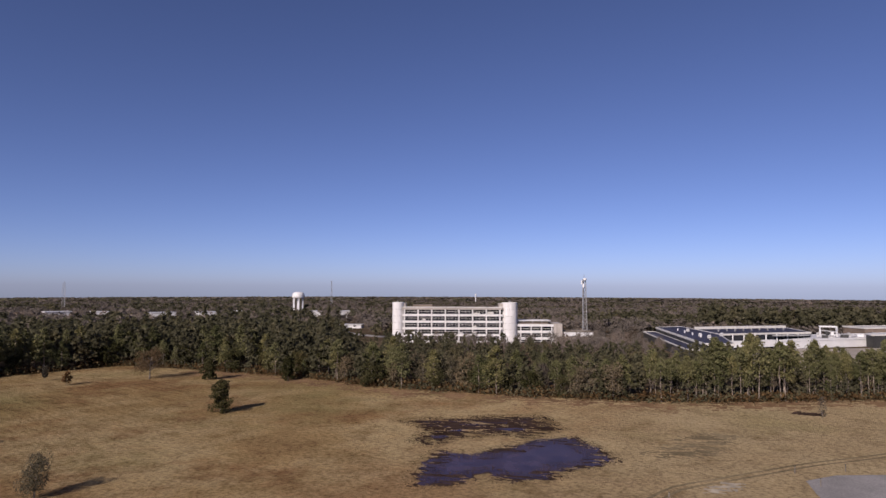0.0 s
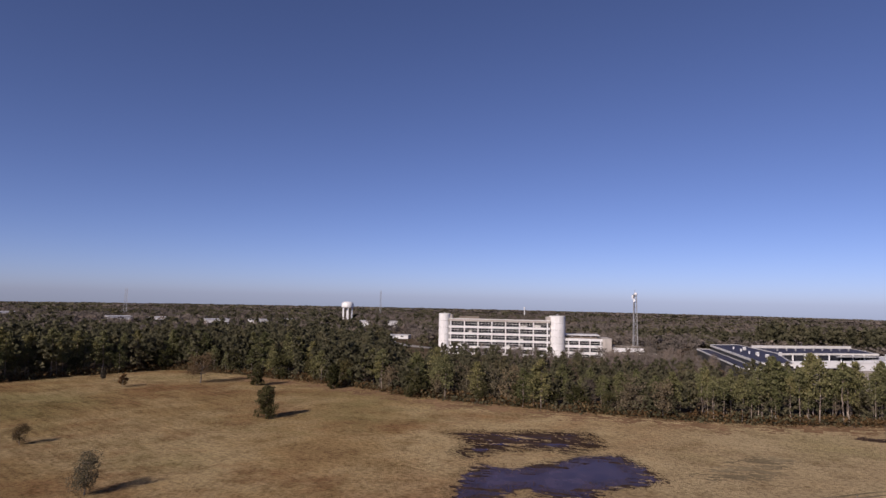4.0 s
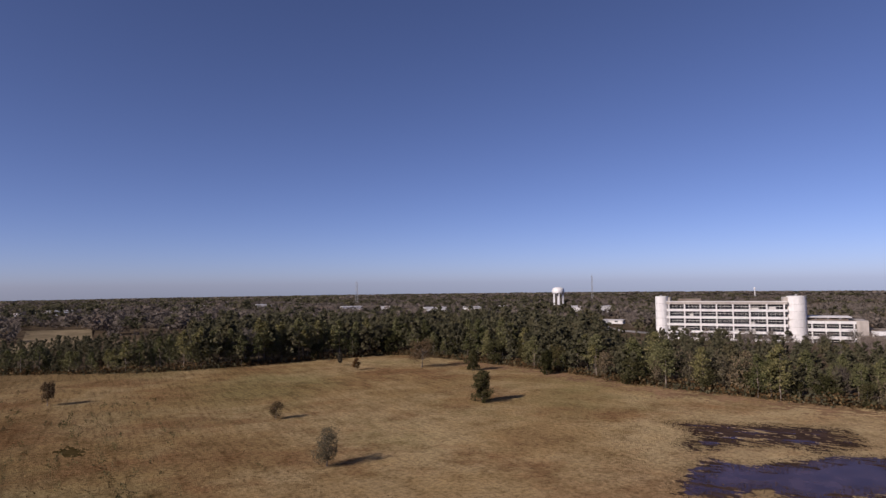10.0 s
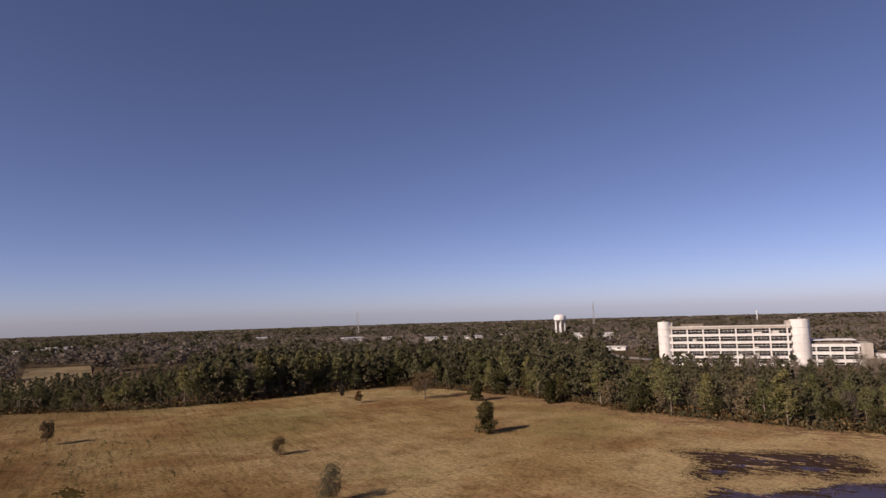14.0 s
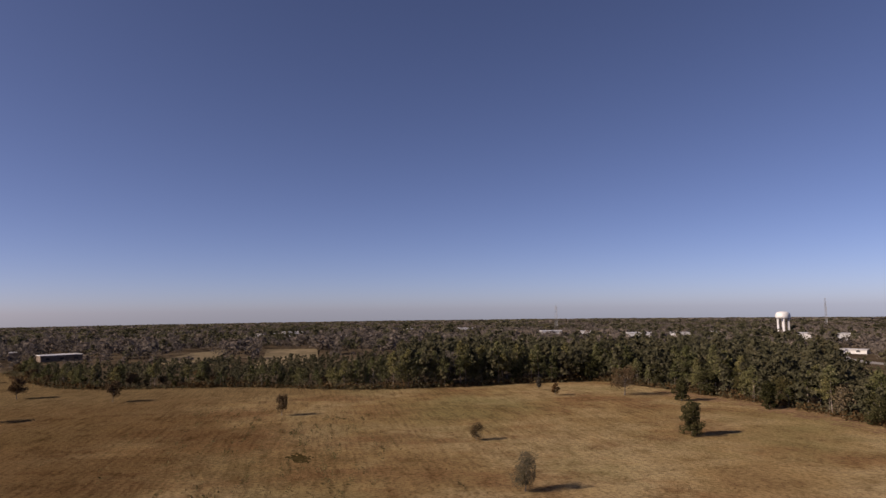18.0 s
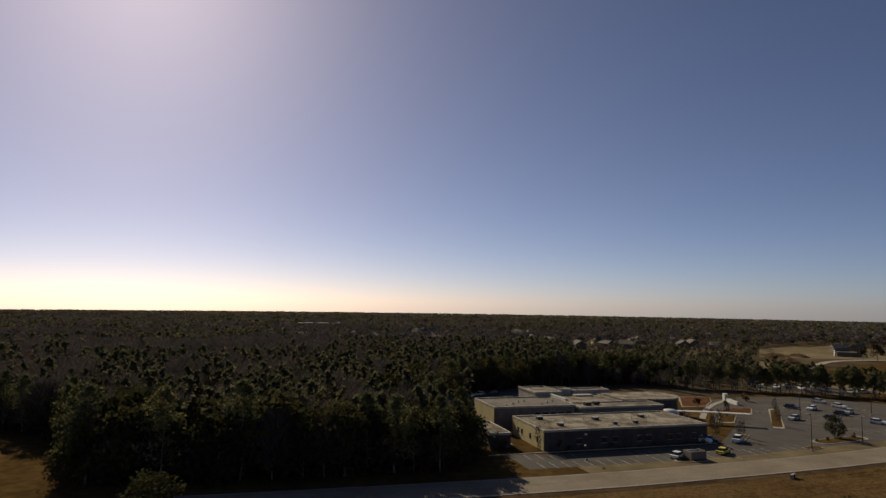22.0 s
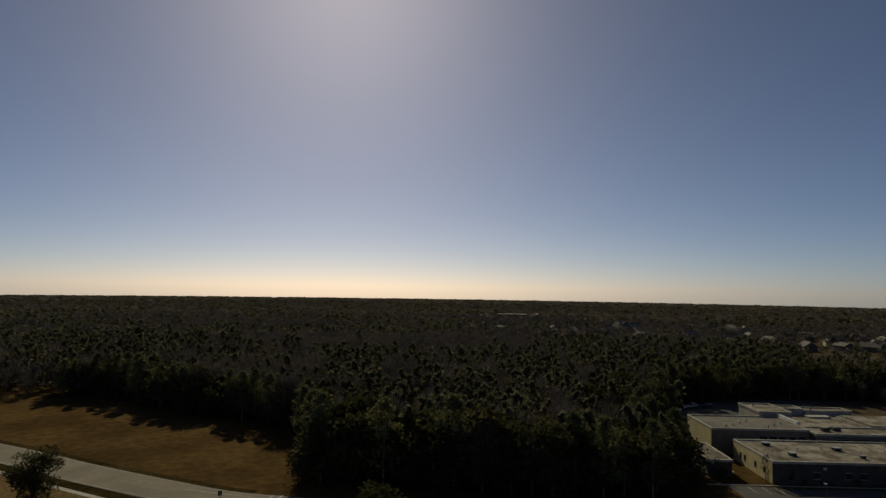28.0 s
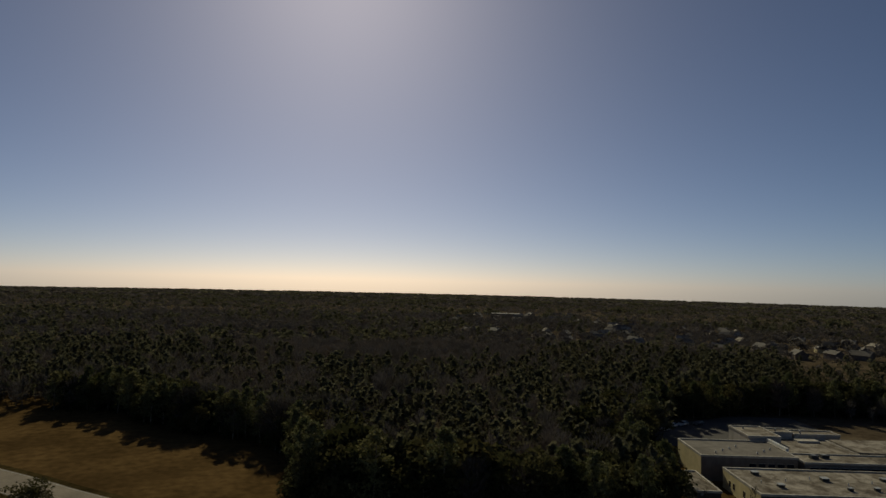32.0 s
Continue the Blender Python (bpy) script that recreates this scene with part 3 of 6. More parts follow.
def earth_mound(x, y, w, d, h, seed):
    """A long uneven heap of bare soil."""
    sh, rr, nu, nv = Shape(), random.Random(seed), 14, 8
    for i in range(nu + 1):
        for j in range(nv + 1):
            u, v = i / nu * 2 - 1, j / nv * 2 - 1
            z = h * max(0.0, 1 - u * u) ** 0.5 * max(0.0, 1 - v * v) ** 0.6 * rr.uniform(0.55, 1.15)
            sh.v.append(Vector((u * w / 2, v * d / 2, z + float(ground_z(x, y)) - 0.05)))
    for i in range(nu):
        for j in range(nv):
            k = i * (nv + 1) + j
            sh.f.append([k, k + nv + 1, k + nv + 2, k + 1])
    ob = solid("earth_mound", sh, DIRT, "long heap of bare reddish-brown soil on the lawn", "soil heap", group="soil heaps")
    ob.matrix_basis = Matrix.Translation((x, y, 0)) @ Matrix.Rotation(0.9, 4, "Z")


for k, (x, y, w, d, h) in enumerate(((-408, -228, 40, 9, 3.0), (-432, -244, 34, 8, 2.6), (-392, -214, 16, 7, 2.0), (-452, -240, 22, 7, 2.2))):
    earth_mound(x, y, w, d, h, 40 + k)

# ---- ponds ----
POND = [(-52, 97), (-57, 110), (-57.5, 119), (-50, 120.5), (-46.5, 127), (-42.6, 137.5), (-36, 142), (-30, 135.5), (-24.5, 127.6), (-27.5, 121), (-31.5, 118), (-32.5, 110), (-38.5, 106), (-44, 108), (-47, 100)]
MARSH = [(-78, 142), (-71, 148), (-56, 158), (-49, 161), (-41.5, 149), (-44.5, 139), (-53, 138.5), (-60, 131), (-62, 122), (-66, 124), (-68, 134)]


def wet_sheet(poly, cell, edge, holes, seed, z, rim=7.0):
    """A water sheet with a ragged, grassy rim: cells are left out where the ground stands above the water."""
    xs, ys = [p[0] for p in poly], [p[1] for p in poly]
    gx = np.arange(min(xs) - 4, max(xs) + 4, cell)
    gy = np.arange(min(ys) - 4, max(ys) + 4, cell)
    X, Y = np.meshgrid(gx, gy)
    inn = np.where(inside(poly, X, Y), 1.0, -1.0) * off_line(poly + poly[:1], X, Y)
    N = np.array([[noise.noise(Vector(((x * 0.96 + y * 0.27) * 0.13, (y * 0.96 - x * 0.27) * 0.50, seed))) + 0.55 * noise.noise(Vector(((x * 0.96 + y * 0.27) * 0.28, (y * 0.96 - x * 0.27) * 1.5, seed + 9))) for x in gx] for y in gy])
    keep = (inn + edge * N > 0) & ~((N > holes) & (inn < rim))
    v, t = [], []
    jj, ii = np.nonzero(keep)
    for j, i in zip(jj, ii):
        k = len(v)
        x, y = gx[i], gy[j]
        v += [(x, y, z), (x + cell, y, z), (x + cell, y + cell, z), (x, y + cell, z)]
        t += [(k, k + 1, k + 2), (k, k + 2, k + 3)]
    return np.array(v), np.array(t), keep, gx, gy, inn, N


pv, pt, keep, gx, gy, inn, N = wet_sheet(POND, 0.45, 4.0, 0.24, 3.0, 0.02, 4.5)
tagged(new("pond", fast_mesh("pond", pv, pt, WATER)), "shallow dark blue pond of standing rainwater in the field", "pond", kind="structure")
mv, mt, keep2, gx2, gy2, inn2, N2 = wet_sheet(MARSH, 0.5, 4.0, -0.30, 8.0, 0.02, 40.0)
tagged(new("marsh_water", fast_mesh("marsh_water", mv, mt, WATER)), "broken dark puddles of water among wet grass", "puddle", kind="structure")
for nm, poly, seed, grow, lab in (("pond_mud", POND, 13.0, 3.4, "black wet mud and sodden grass round the pond"), ("marsh_mud", MARSH, 18.0, 6.5, "black wet mud streaked with grass"),
                                   ("wet_hollow", [(-154, 32), (-150, 34), (-144, 33), (-144, 30), (-150, 29)], 25.0, 1.5, "dark olive weedy hollow in the field")):
    v_, t_, *_ = wet_sheet(poly, 0.5, grow + 1.4, 0.30 if nm == "marsh_mud" else 0.42, seed, 0.010, 40.0 if nm == "marsh_mud" else 7.0)
    tagged(new(nm, fast_mesh(nm, v_, t_, OLIVE_GRASS if nm == "wet_hollow" else MUD)), lab, "mud", kind="structure")


EDGE_STRIP = [(x, y) for x, y in smooth_line(FIELD_EDGE[:10], 6)]
EDGE_STRIP = EDGE_STRIP + [(x + d * 0.10, y - d) for (x, y), d in zip(reversed(EDGE_STRIP), itertools.cycle((13, 9, 15, 11, 18, 8)))]
v_, t_, *_ = wet_sheet(EDGE_STRIP, 0.9, 9.0, 0.30, 52.0, 0.007, 14.0)
tagged(new("broomsedge", fast_mesh("broomsedge", v_, t_, plain("rusty_broomsedge", (0.255, 0.158, 0.088), 1.0, wear=0.35, scale=0.7, spec=0.0))), "rusty-brown broomsedge strip before the pine wood", "grass", kind="structure")

# ---- plants ----


def tufts(centres, size, seed, flat=0.5, quad=True):
    """Small leaf or needle sprays at the given places, each turned at random."""
    r = np.random.default_rng(seed)
    n = len(centres)
    size = np.broadcast_to(size, (n,)) * r.uniform(0.7, 1.35, n)
    a = r.normal(size=(n, 3))
    a[:, 2] *= flat
    a /= np.linalg.norm(a, axis=1)[:, None]
    b = np.cross(a, r.normal(size=(n, 3)))
    b /= np.linalg.norm(b, axis=1)[:, None]
    a, b = a * size[:, None], b * size[:, None] * 0.8
    if quad:
        v = np.stack([centres - a * 0.5 - b * 0.3, centres + b * 0.5 - a * 0.1, centres + a * 0.6 + b * 0.1, centres - b * 0.45 + a * 0.15], 1)
        v[:, 1] += np.cross(a, b) * (0.25 / np.maximum(size, 0.1))[:, None]
        k = np.arange(n)[:, None] * 4
        t = np.concatenate([k + (0, 1, 2), k + (0, 2, 3)])
        return v.reshape(-1, 3), t
    v = np.stack([centres - a * 0.5, centres + a * 0.5, centres + b], 1)
    return v.reshape(-1, 3), np.arange(n)[:, None] * 3 + np.array((0, 1, 2))


def pine_spots(n, seed, base=0.38, width=0.17, per=16):
    """Where the needles of a pine one metre high sit: uneven limbs, each ending in a clump, thinner below and lopsided."""
    r = np.random.default_rng(seed)
    limbs = max(10, n // per)
    lean = r.uniform(0, 2 * math.pi)
    out = []
    for k in range(limbs):
        s = (k + r.uniform(0, 1)) / limbs
        u = base + (0.985 - base) * s ** 0.85
        ang = r.uniform(0, 2 * math.pi)
        reach = width * (0.30 + 0.70 * math.sin(math.pi * min(1, 0.16 + 0.84 * (1 - s)) * 0.62)) * (1 - s ** 3.5) * r.uniform(0.45, 1.2) * (1 + 0.25 * math.cos(ang - lean)) + 0.015
        m = max(3, int(n / limbs))
        t = r.uniform(0.25, 1.0, m) ** 0.55
        fat = (0.016 + 0.022 * (1 - s)) * (1 + 0.012 * (per - 16))
        out.append(np.stack([reach * t * np.cos(ang) + r.normal(0, fat, m), reach * t * np.sin(ang) + r.normal(0, fat, m), u + 0.35 * reach * t + r.normal(0, fat * 0.55, m)], 1))
    return np.concatenate(out)


def round_spots(n, seed, base=0.22, width=0.42, lobes=9):
    """Where the leaves of a broad tree sit: several uneven lobes with gaps between."""
    r = np.random.default_rng(seed)
    out = []
    for k in range(lobes):
        ang = 2.4 * k + r.uniform(-0.4, 0.4)
        h = r.uniform(base + 0.16, 0.84)
        d = width * r.uniform(0.25, 0.72) * math.sqrt(max(0.1, 1 - ((h - 0.5) / 0.55) ** 2))
        c = np.array((d * math.cos(ang), d * math.sin(ang), h))
        q = r.normal(size=(n // lobes, 3))
        q /= np.linalg.norm(q, axis=1)[:, None]
        rad = r.uniform(0.12, 0.22)
        out.append(c + q * rad * r.uniform(0.55, 1.05, (len(q), 1)) * (1.05, 1.05, 0.8))
    return np.concatenate(out)


def trunk_shape(seed, top, width, limbs, spread, low):
    """A tapered, slightly bent trunk with limbs."""
    r = random.Random(seed)
    sh = Shape()
    p, w = Vector((0, 0, -0.02)), width
    stem = [p]
    for k in range(4):
        q = p + Vector((r.uniform(-0.02, 0.02), r.uniform(-0.02, 0.02), (top + 0.02) / 4))
        sh.beam(p, q, w, w * 0.72, 6)
        p, w = q, w * 0.72
        stem.append(p)
    for k in range(limbs):
        u = low + (0.95 - low) * (k + r.random()) / limbs
        h = u * top
        i = min(3, int(u * 4))
        a = stem[i].lerp(stem[i + 1], u * 4 - i)
        t = r.uniform(0, 6.28)
        e = a + Vector((math.cos(t), math.sin(t), r.uniform(0.3, 0.9))) * spread * r.uniform(0.6, 1.1) * (1.15 - 0.5 * u)
        sh.beam(a, e, width * 0.34, width * 0.12, 3)
    return sh


def bare_twigs(seed, n, width=0.34, thin=1.0):
    """Fine bare branches of a leafless tree, as many thin slivers fanning upward."""
    r = np.random.default_rng(seed)
    u = r.uniform(0.3, 0.98, n)
    ang = r.uniform(0, 2 * math.pi, n)
    d = width * np.sqrt(r.uniform(0, 1, n)) * np.sqrt(np.clip(1 - ((u - 0.6) / 0.45) ** 2, 0.05, 1))
    a = np.stack([d * 0.6 * np.cos(ang), d * 0.6 * np.sin(ang), u - 0.10], 1)
    b = np.stack([d * np.cos(ang + r.normal(0, .35, n)), d * np.sin(ang + r.normal(0, .35, n)), u + r.uniform(0.0, 0.09, n)], 1)
    s = np.cross(b - a, r.normal(size=(n, 3)))
    s /= np.linalg.norm(s, axis=1)[:, None]
    s *= r.uniform(0.008, 0.018, (n, 1)) * thin
    v = np.stack([a - s, a + s, b], 1).reshape(-1, 3)
    return v, np.arange(n)[:, None] * 3 + np.array((0, 1, 2))


def tree_kind(trunk, crown_arrays, crown_material, bark=BARK):
    return trunk.mesh("trunk", bark, True), fast_mesh("crown", *crown_arrays, crown_material)


PINES = [tree_kind(trunk_shape(k, 0.93, 0.026, 9, 0.11, 0.35), tufts(pine_spots(1900, 20 + k, 0.14 + 0.06 * k, 0.20 - 0.010 * k, 36), 0.031, 40 + k, quad=False), PINE, PINE_BARK) for k in range(6)]
TALL_PINES = [tree_kind(trunk_shape(60 + k, 0.95, 0.027, 12, 0.10, 0.3), tufts(pine_spots(1250, 220 + k, 0.36 + 0.07 * k, 0.165, 42), 0.030, 240 + k, quad=False), PINE, PINE_BARK) for k in range(4)]
OAKS = [tree_kind(trunk_shape(10 + k, 0.62, 0.05, 8, 0.28, 0.3), tufts(round_spots(2000, 60 + k, -0.06, 0.38 + 0.05 * k, 20), 0.052, 70 + k, quad=False), OAK) for k in range(4)]
def drop_spots(n, seed, lobes=34):
    """Leaves of a dense, drop-shaped evergreen: lobes packed from the grass up to a narrow top."""
    r = np.random.default_rng(seed)
    out = []
    for k in range(lobes):
        h = 0.07 + 0.85 * (k + r.uniform(0, 1)) / lobes
        w = 0.36 * math.sin(math.pi * min(1.0, 0.22 + 0.78 * h)) ** 0.75 + 0.02
        a = 2.4 * k + r.uniform(-0.5, 0.5)
        d = w * r.uniform(0.25, 0.85)
        q = r.normal(size=(n // lobes, 3))
        q /= np.linalg.norm(q, axis=1)[:, None]
        out.append(np.array((d * math.cos(a), d * math.sin(a), h)) + q * r.uniform(0.07, 0.13) * r.uniform(0.4, 1.05, (len(q), 1)))
    return np.concatenate(out)


DROPS = [tree_kind(trunk_shape(110 + k, 0.7, 0.05, 8, 0.2, 0.2), tufts(drop_spots(3600, 410 + k), 0.046, 420 + k, quad=False), OAK) for k in range(2)]
ROUNDS = [tree_kind(trunk_shape(114 + k, 0.6, 0.055, 9, 0.3, 0.25), tufts(round_spots(4200, 440 + k, -0.05, 0.42, 30), 0.040, 445 + k, quad=False), OAK) for k in range(2)]
TWIGGY = tree_kind(trunk_shape(118, 0.62, 0.055, 22, 0.40, 0.35), tufts(round_spots(3400, 431, 0.12, 0.50, 24), 0.030, 432, quad=False), BROWN_LEAF)
SCRUBS = [tree_kind(trunk_shape(30 + k, 0.5, 0.05, 7, 0.28, 0.2), tufts(round_spots(260, 160 + k, 0.05, 0.50, 8), 0.13, 170 + k), RUSSET) for k in range(3)]
BROWNS = [tree_kind(trunk_shape(45 + k, 0.6, 0.05, 8, 0.24, 0.4), tufts(round_spots(1500, 190 + k, 0.16, 0.40, 16), 0.060, 195 + k, quad=False), BROWN_LEAF) for k in range(3)]
BARES = [tree_kind(trunk_shape(20 + k, 0.82, 0.030, 16, 0.24, 0.28), bare_twigs(90 + k, 900, 0.28 + 0.05 * k, 0.6), BARE) for k in range(4)]
UNDER = [tree_kind(trunk_shape(90 + k, 0.62, 0.05, 5, 0.28, 0.3), tufts(round_spots(620, 260 + k, -0.06, 0.40 + 0.05 * k, 16), 0.105, 270 + k, quad=False), OAK) for k in range(3)]
FINE = [tree_kind(trunk_shape(95 + k, 0.66, 0.045, 14, 0.28, 0.25), tufts(round_spots(4400, 280 + k, 0.02, 0.38, 24), 0.027, 285 + k, quad=False), m) for k, m in enumerate((GREY_LEAF, BROWN_LEAF))]
YOUNG = [tree_kind(trunk_shape(80 + k, 0.8, 0.022, 9, 0.2, 0.3), bare_twigs(480 + k, 110, 0.26), BARE) for k in range(2)]
THINS = [tree_kind(trunk_shape(40 + k, 0.7, 0.035, 12, 0.22, 0.25), tufts(round_spots(1150, 130 + k, 0.0, 0.42, 18), 0.046, 140 + k, quad=False), GREY_LEAF) for k in range(3)]
CYPRESS = [tree_kind(trunk_shape(50, 0.9, 0.05, 6, 0.08, 0.1), tufts(pine_spots(300, 55, 0.06, 0.2), 0.11, 56), OAK)]


def plant(name, kind, x, y, h, label, group="", broad=1.0, category="tree"):
    t = thing(name, label, category, Matrix.LocRotScale((x, y, float(ground_z(x, y))), Euler((0, 0, random.uniform(0, 6.28))), (h * broad, h * broad, h)), group)
    for nm, me in (("trunk", kind[0]), ("crown", kind[1])):
        ob = new(nm, me)
        ob.parent = t
    return t


# lone trees of the field
for x, y, h, kind, nm, b, lab in (
        (-128.0, 129.0, 8.8, DROPS[0], "oak_tree", 1.1, "dense dark green oak standing alone in the field"),
        (-149.5, 183.0, 8.6, DROPS[1], "oak_tree", 1.1, "rounded dark evergreen oak at the field edge"),
        (-115.6, 184.5, 9.0, OAKS[2], "oak_tree", 1.15, "broad low dark oak before the pines"),
        (-103.2, 64.5, 8.0, FINE[0], "sparse_tree", 0.85, "sparse grey-leaved small tree in the dry field"),
        (-209.6, 37.6, 7.4, BROWNS[0], "young_tree", 0.75, "small round russet-green tree alone in the field"),
        (-147.6, 76.4, 4.7, FINE[1], "sparse_tree", 1.1, "low twiggy leafless bush in the dry grass"),
        (-208.6, 140.0, 5.0, SCRUBS[0], "shrub", 0.9, "small brown shrub in the field"),
        (-196.5, 163.0, 11.5, TWIGGY, "oak_tree", 1.0, "spreading brown half-bare oak with a forked trunk"),
        (-175.5, 171.0, 8.4, DROPS[0], "oak_tree", 1.05, "rounded dark oak near the wood"),
        (-225.0, 143.0, 5.5, BARES[0], "bare_tree", 0.9, "small leafless grey tree by the pines"),
        (-239.0, -48.0, 8.4, BROWNS[1], "sparse_tree", 1.1, "spreading brown-leaved tree by the road bend"),
        (-271.5, -15.0, 9.2, BROWNS[2], "brown_tree", 0.8, "brown-leaved small tree in the dry field"),
        (-300.5, -51.0, 9.5, BROWNS[0], "sparse_tree", 0.9, "thin brown tree near the road"),
        (-336.6, -66.5, 8.0, BROWNS[1], "brown_tree", 0.8, "brown-leaved tree by the far road"),
        (-375.8, -86.8, 11.0, BROWNS[2], "brown_tree", 0.8, "tall brown-leaved tree beside the far road"),
        (-425.3, -157.4, 11.5, OAKS[1], "oak_tree", 1.1, "dark round oak on the pale lawn"),
        (-431.0, -148.0, 12.5, BROWNS[0], "brown_tree", 0.9, "brown round tree on the pale lawn"),
        (-473.7, -199.7, 12.0, BROWNS[1], "brown_tree", 1.0, "brown round tree by the drive on the lawn"),
        (-463.0, -204.0, 10.0, BROWNS[2], "brown_tree", 0.8, "small brown tree by the drive on the lawn"),
        (-451.2, -138.0, 11.0, BARES[1], "bare_tree", 0.9, "leafless tree by the far road"),
        (-378.0, -93.0, 14.0, OAKS[1], "oak_tree", 0.8, "dark tree standing beside the far road"),
        (-196.5, -77.8, 6.0, CYPRESS[0], "cypress_tree", 0.9, "slim dark upright cypress on the verge"),
        (-177.0, -82.5, 6.4, OAKS[3], "young_tree", 0.85, "dark bushy tree on a parking island"),
        (-213.4, -72.8, 3.0, SCRUBS[1], "shrub", 1.0, "brown rounded shrub on the verge"),
        (-259.0, -78.5, 14.5, PINES[2], "pine_tree", 1.3, "tall dark pine at the end of the tree row"),
        (16.8, 192.2, 6.0, YOUNG[0], "bare_tree", 0.9, "small leafless tree before the pine wood"),
        (-93.0, -38.5, 8.6, ROUNDS[1], "oak_tree", 1.15, "grey-green bushy tree in the field near the road"),
        (43.6, -131.0, 9.6, ROUNDS[0], "oak_tree", 1.3, "dark rounded oak beside the turning loop"),
        (-15.0, -96.5, 8.8, ROUNDS[1], "oak_tree", 1.3, "dark bushy oak by the side road"),
        (-8.4, -97.5, 5.2, ROUNDS[0], "oak_tree", 1.2, "small dark oak beside a larger one"),
        (-28.6, -85.0, 6.2, ROUNDS[0], "oak_tree", 1.2, "small dark bushy tree by the road")):
    plant(nm, kind, x, y, h, lab, broad=b)

# front rows of the wood: single trees
TALL_FROM = 66.0


def edge_height(x, y):
    """How tall the wood's edge stands: low scrubby pines in the west, taller in the north-west."""
    if y < TALL_FROM:
        return 0.56
    if y < TALL_FROM + 14:
        return 0.56 + (y - TALL_FROM) / 14 * 0.44
    return 1.0 if x < -175 else 0.84 if x < -75 else 0.80 if x < -12 else 1.06


EDGE = smooth_line(FIELD_EDGE[:-1], 2.6)
for i, (x, y) in enumerate(EDGE):
    a, b = np.array(EDGE[max(0, i - 1)]), np.array(EDGE[min(len(EDGE) - 1, i + 1)])
    d = (b - a) / np.linalg.norm(b - a)
    k = random.choice((0.5, 3.0, 6.0)) + random.uniform(-1.5, 2.5)
    px, py = x + d[1] * k + random.uniform(-1, 1), y - d[0] * k + random.uniform(-1, 1)
    if x > -12 and random.random() < 0.20:
        continue
    s, eh = random.random(), edge_height(x, y)
    if x > -25 and s < 0.74 and random.random() < 0.22:
        s = 0.75
    if random.random() < 0.08:
        eh *= 1.18
    if y < 62 and random.random() < 0.30:
        plant("brown_tree", random.choice(BROWNS), px, py, random.uniform(4.5, 7.5), "rounded brown-leaved young tree at the field edge", "brown trees at the field edge", 1.0)
    elif -140 < x < -25 and s < 0.16:
        plant("thin_tree", random.choice(THINS), px, py, eh * random.uniform(11.0, 16.0), "sparse grey-olive hardwood among the pines", "thin trees at the field edge", 0.8)
    elif s < 0.74:
        plant("pine_tree", random.choice(TALL_PINES if random.random() < (0.75 if x > -30 else 0.25) else PINES), px, py, eh * (random.choice((8.5, 12.0, 14.5, 16.5, 18.0)) + random.uniform(-1.8, 1.8)), "loblolly pine with dark green needles at the field edge", "pines at the field edge", random.uniform(0.8, 1.15) / eh ** 0.4)
    elif s < 0.78 and y > 60:
        if x > -40:
            plant("pine_tree", random.choice(TALL_PINES), px, py, eh * random.uniform(10.0, 16.0), "slim loblolly pine with a bare pale trunk at the field edge", "pines at the field edge", 0.9)
        else:
            plant("bare_tree", random.choice(BARES), px, py, eh * random.uniform(10.0, 16.0), "leafless grey hardwood among the pines", "bare trees at the field edge", 0.9)
    else:
        plant("oak_tree", random.choice(OAKS), px, py, eh * random.uniform(7.0, 11.0), "low dark oak under the pines", "oaks at the field edge", 0.9)
    if random.random() < 0.35:
        plant("shrub", random.choice(SCRUBS), px - d[1] * random.uniform(0.5, 4), py + d[0] * random.uniform(0.5, 4), random.uniform(1.2, 3.0), "russet dry shrub at the foot of the pines", "shrubs at the field edge", 1.2, "shrub")

# slim pines crowded behind the eastern edge
for x, y in EDGE:
    if x > -70 and random.random() < 0.7:
        plant("pine_tree", random.choice(TALL_PINES), x + random.uniform(-2, 2), y + random.uniform(3, 15), edge_height(x, y) * random.uniform(11.0, 16.5), "slim tall pine with a bare pale trunk", "pines at the field edge", random.uniform(0.6, 0.85))

stands = random.getstate()
for i, (x, y) in enumerate(EDGE):
    if -30 < x < 42:
        for k in range(2 if i % 3 == 0 else 1):
            plant("pine_tree", random.choice(TALL_PINES), x + random.uniform(-2, 2), y + random.uniform(0.5, 9), random.uniform(9.5, 15.5), "slim tall pine with a bare pale trunk", "pines at the field edge", random.uniform(0.6, 0.8))
random.setstate(stands)

# the southern wood's front edge
SOUTH_EDGE = smooth_line([(70, -244), (48, -236), (38, -220), (24, -204), (8, -194), (-4, -178), (-8, -150), (-9, -129), (-30, -119), (-55, -111), (-73, -106), (-84, -123), (-94, -150), (-112, -168), (-128, -190), (-168, -200), (-206, -190), (-228, -184)], 4.2)
for x, y in SOUTH_EDGE:
    px, py = x + random.uniform(-2, 2), y + random.uniform(-2, 2)
    s = random.random()
    up = 1.18 if y > -140 and -58 < x < -2 else 0.95 if x < -62 and y > -160 else 1.0
    if s < 0.4:
        plant("pine_tree", random.choice(PINES[:2]), px, py, up * random.uniform(13.0, 16.5), "dark green pine at the edge of the southern wood", "pines of the southern wood", random.uniform(0.9, 1.2))
    elif s < 0.94:
        plant("oak_tree", random.choice(OAKS), px, py, up * random.uniform(9.5, 13.5), "dense dark oak at the edge of the southern wood", "oaks of the southern wood", 0.95)
    else:
        plant("bare_tree", random.choice(BARES), px, py, random.uniform(11.0, 15.0), "leafless grey-brown tree at the edge of the southern wood", "bare trees of the southern wood")

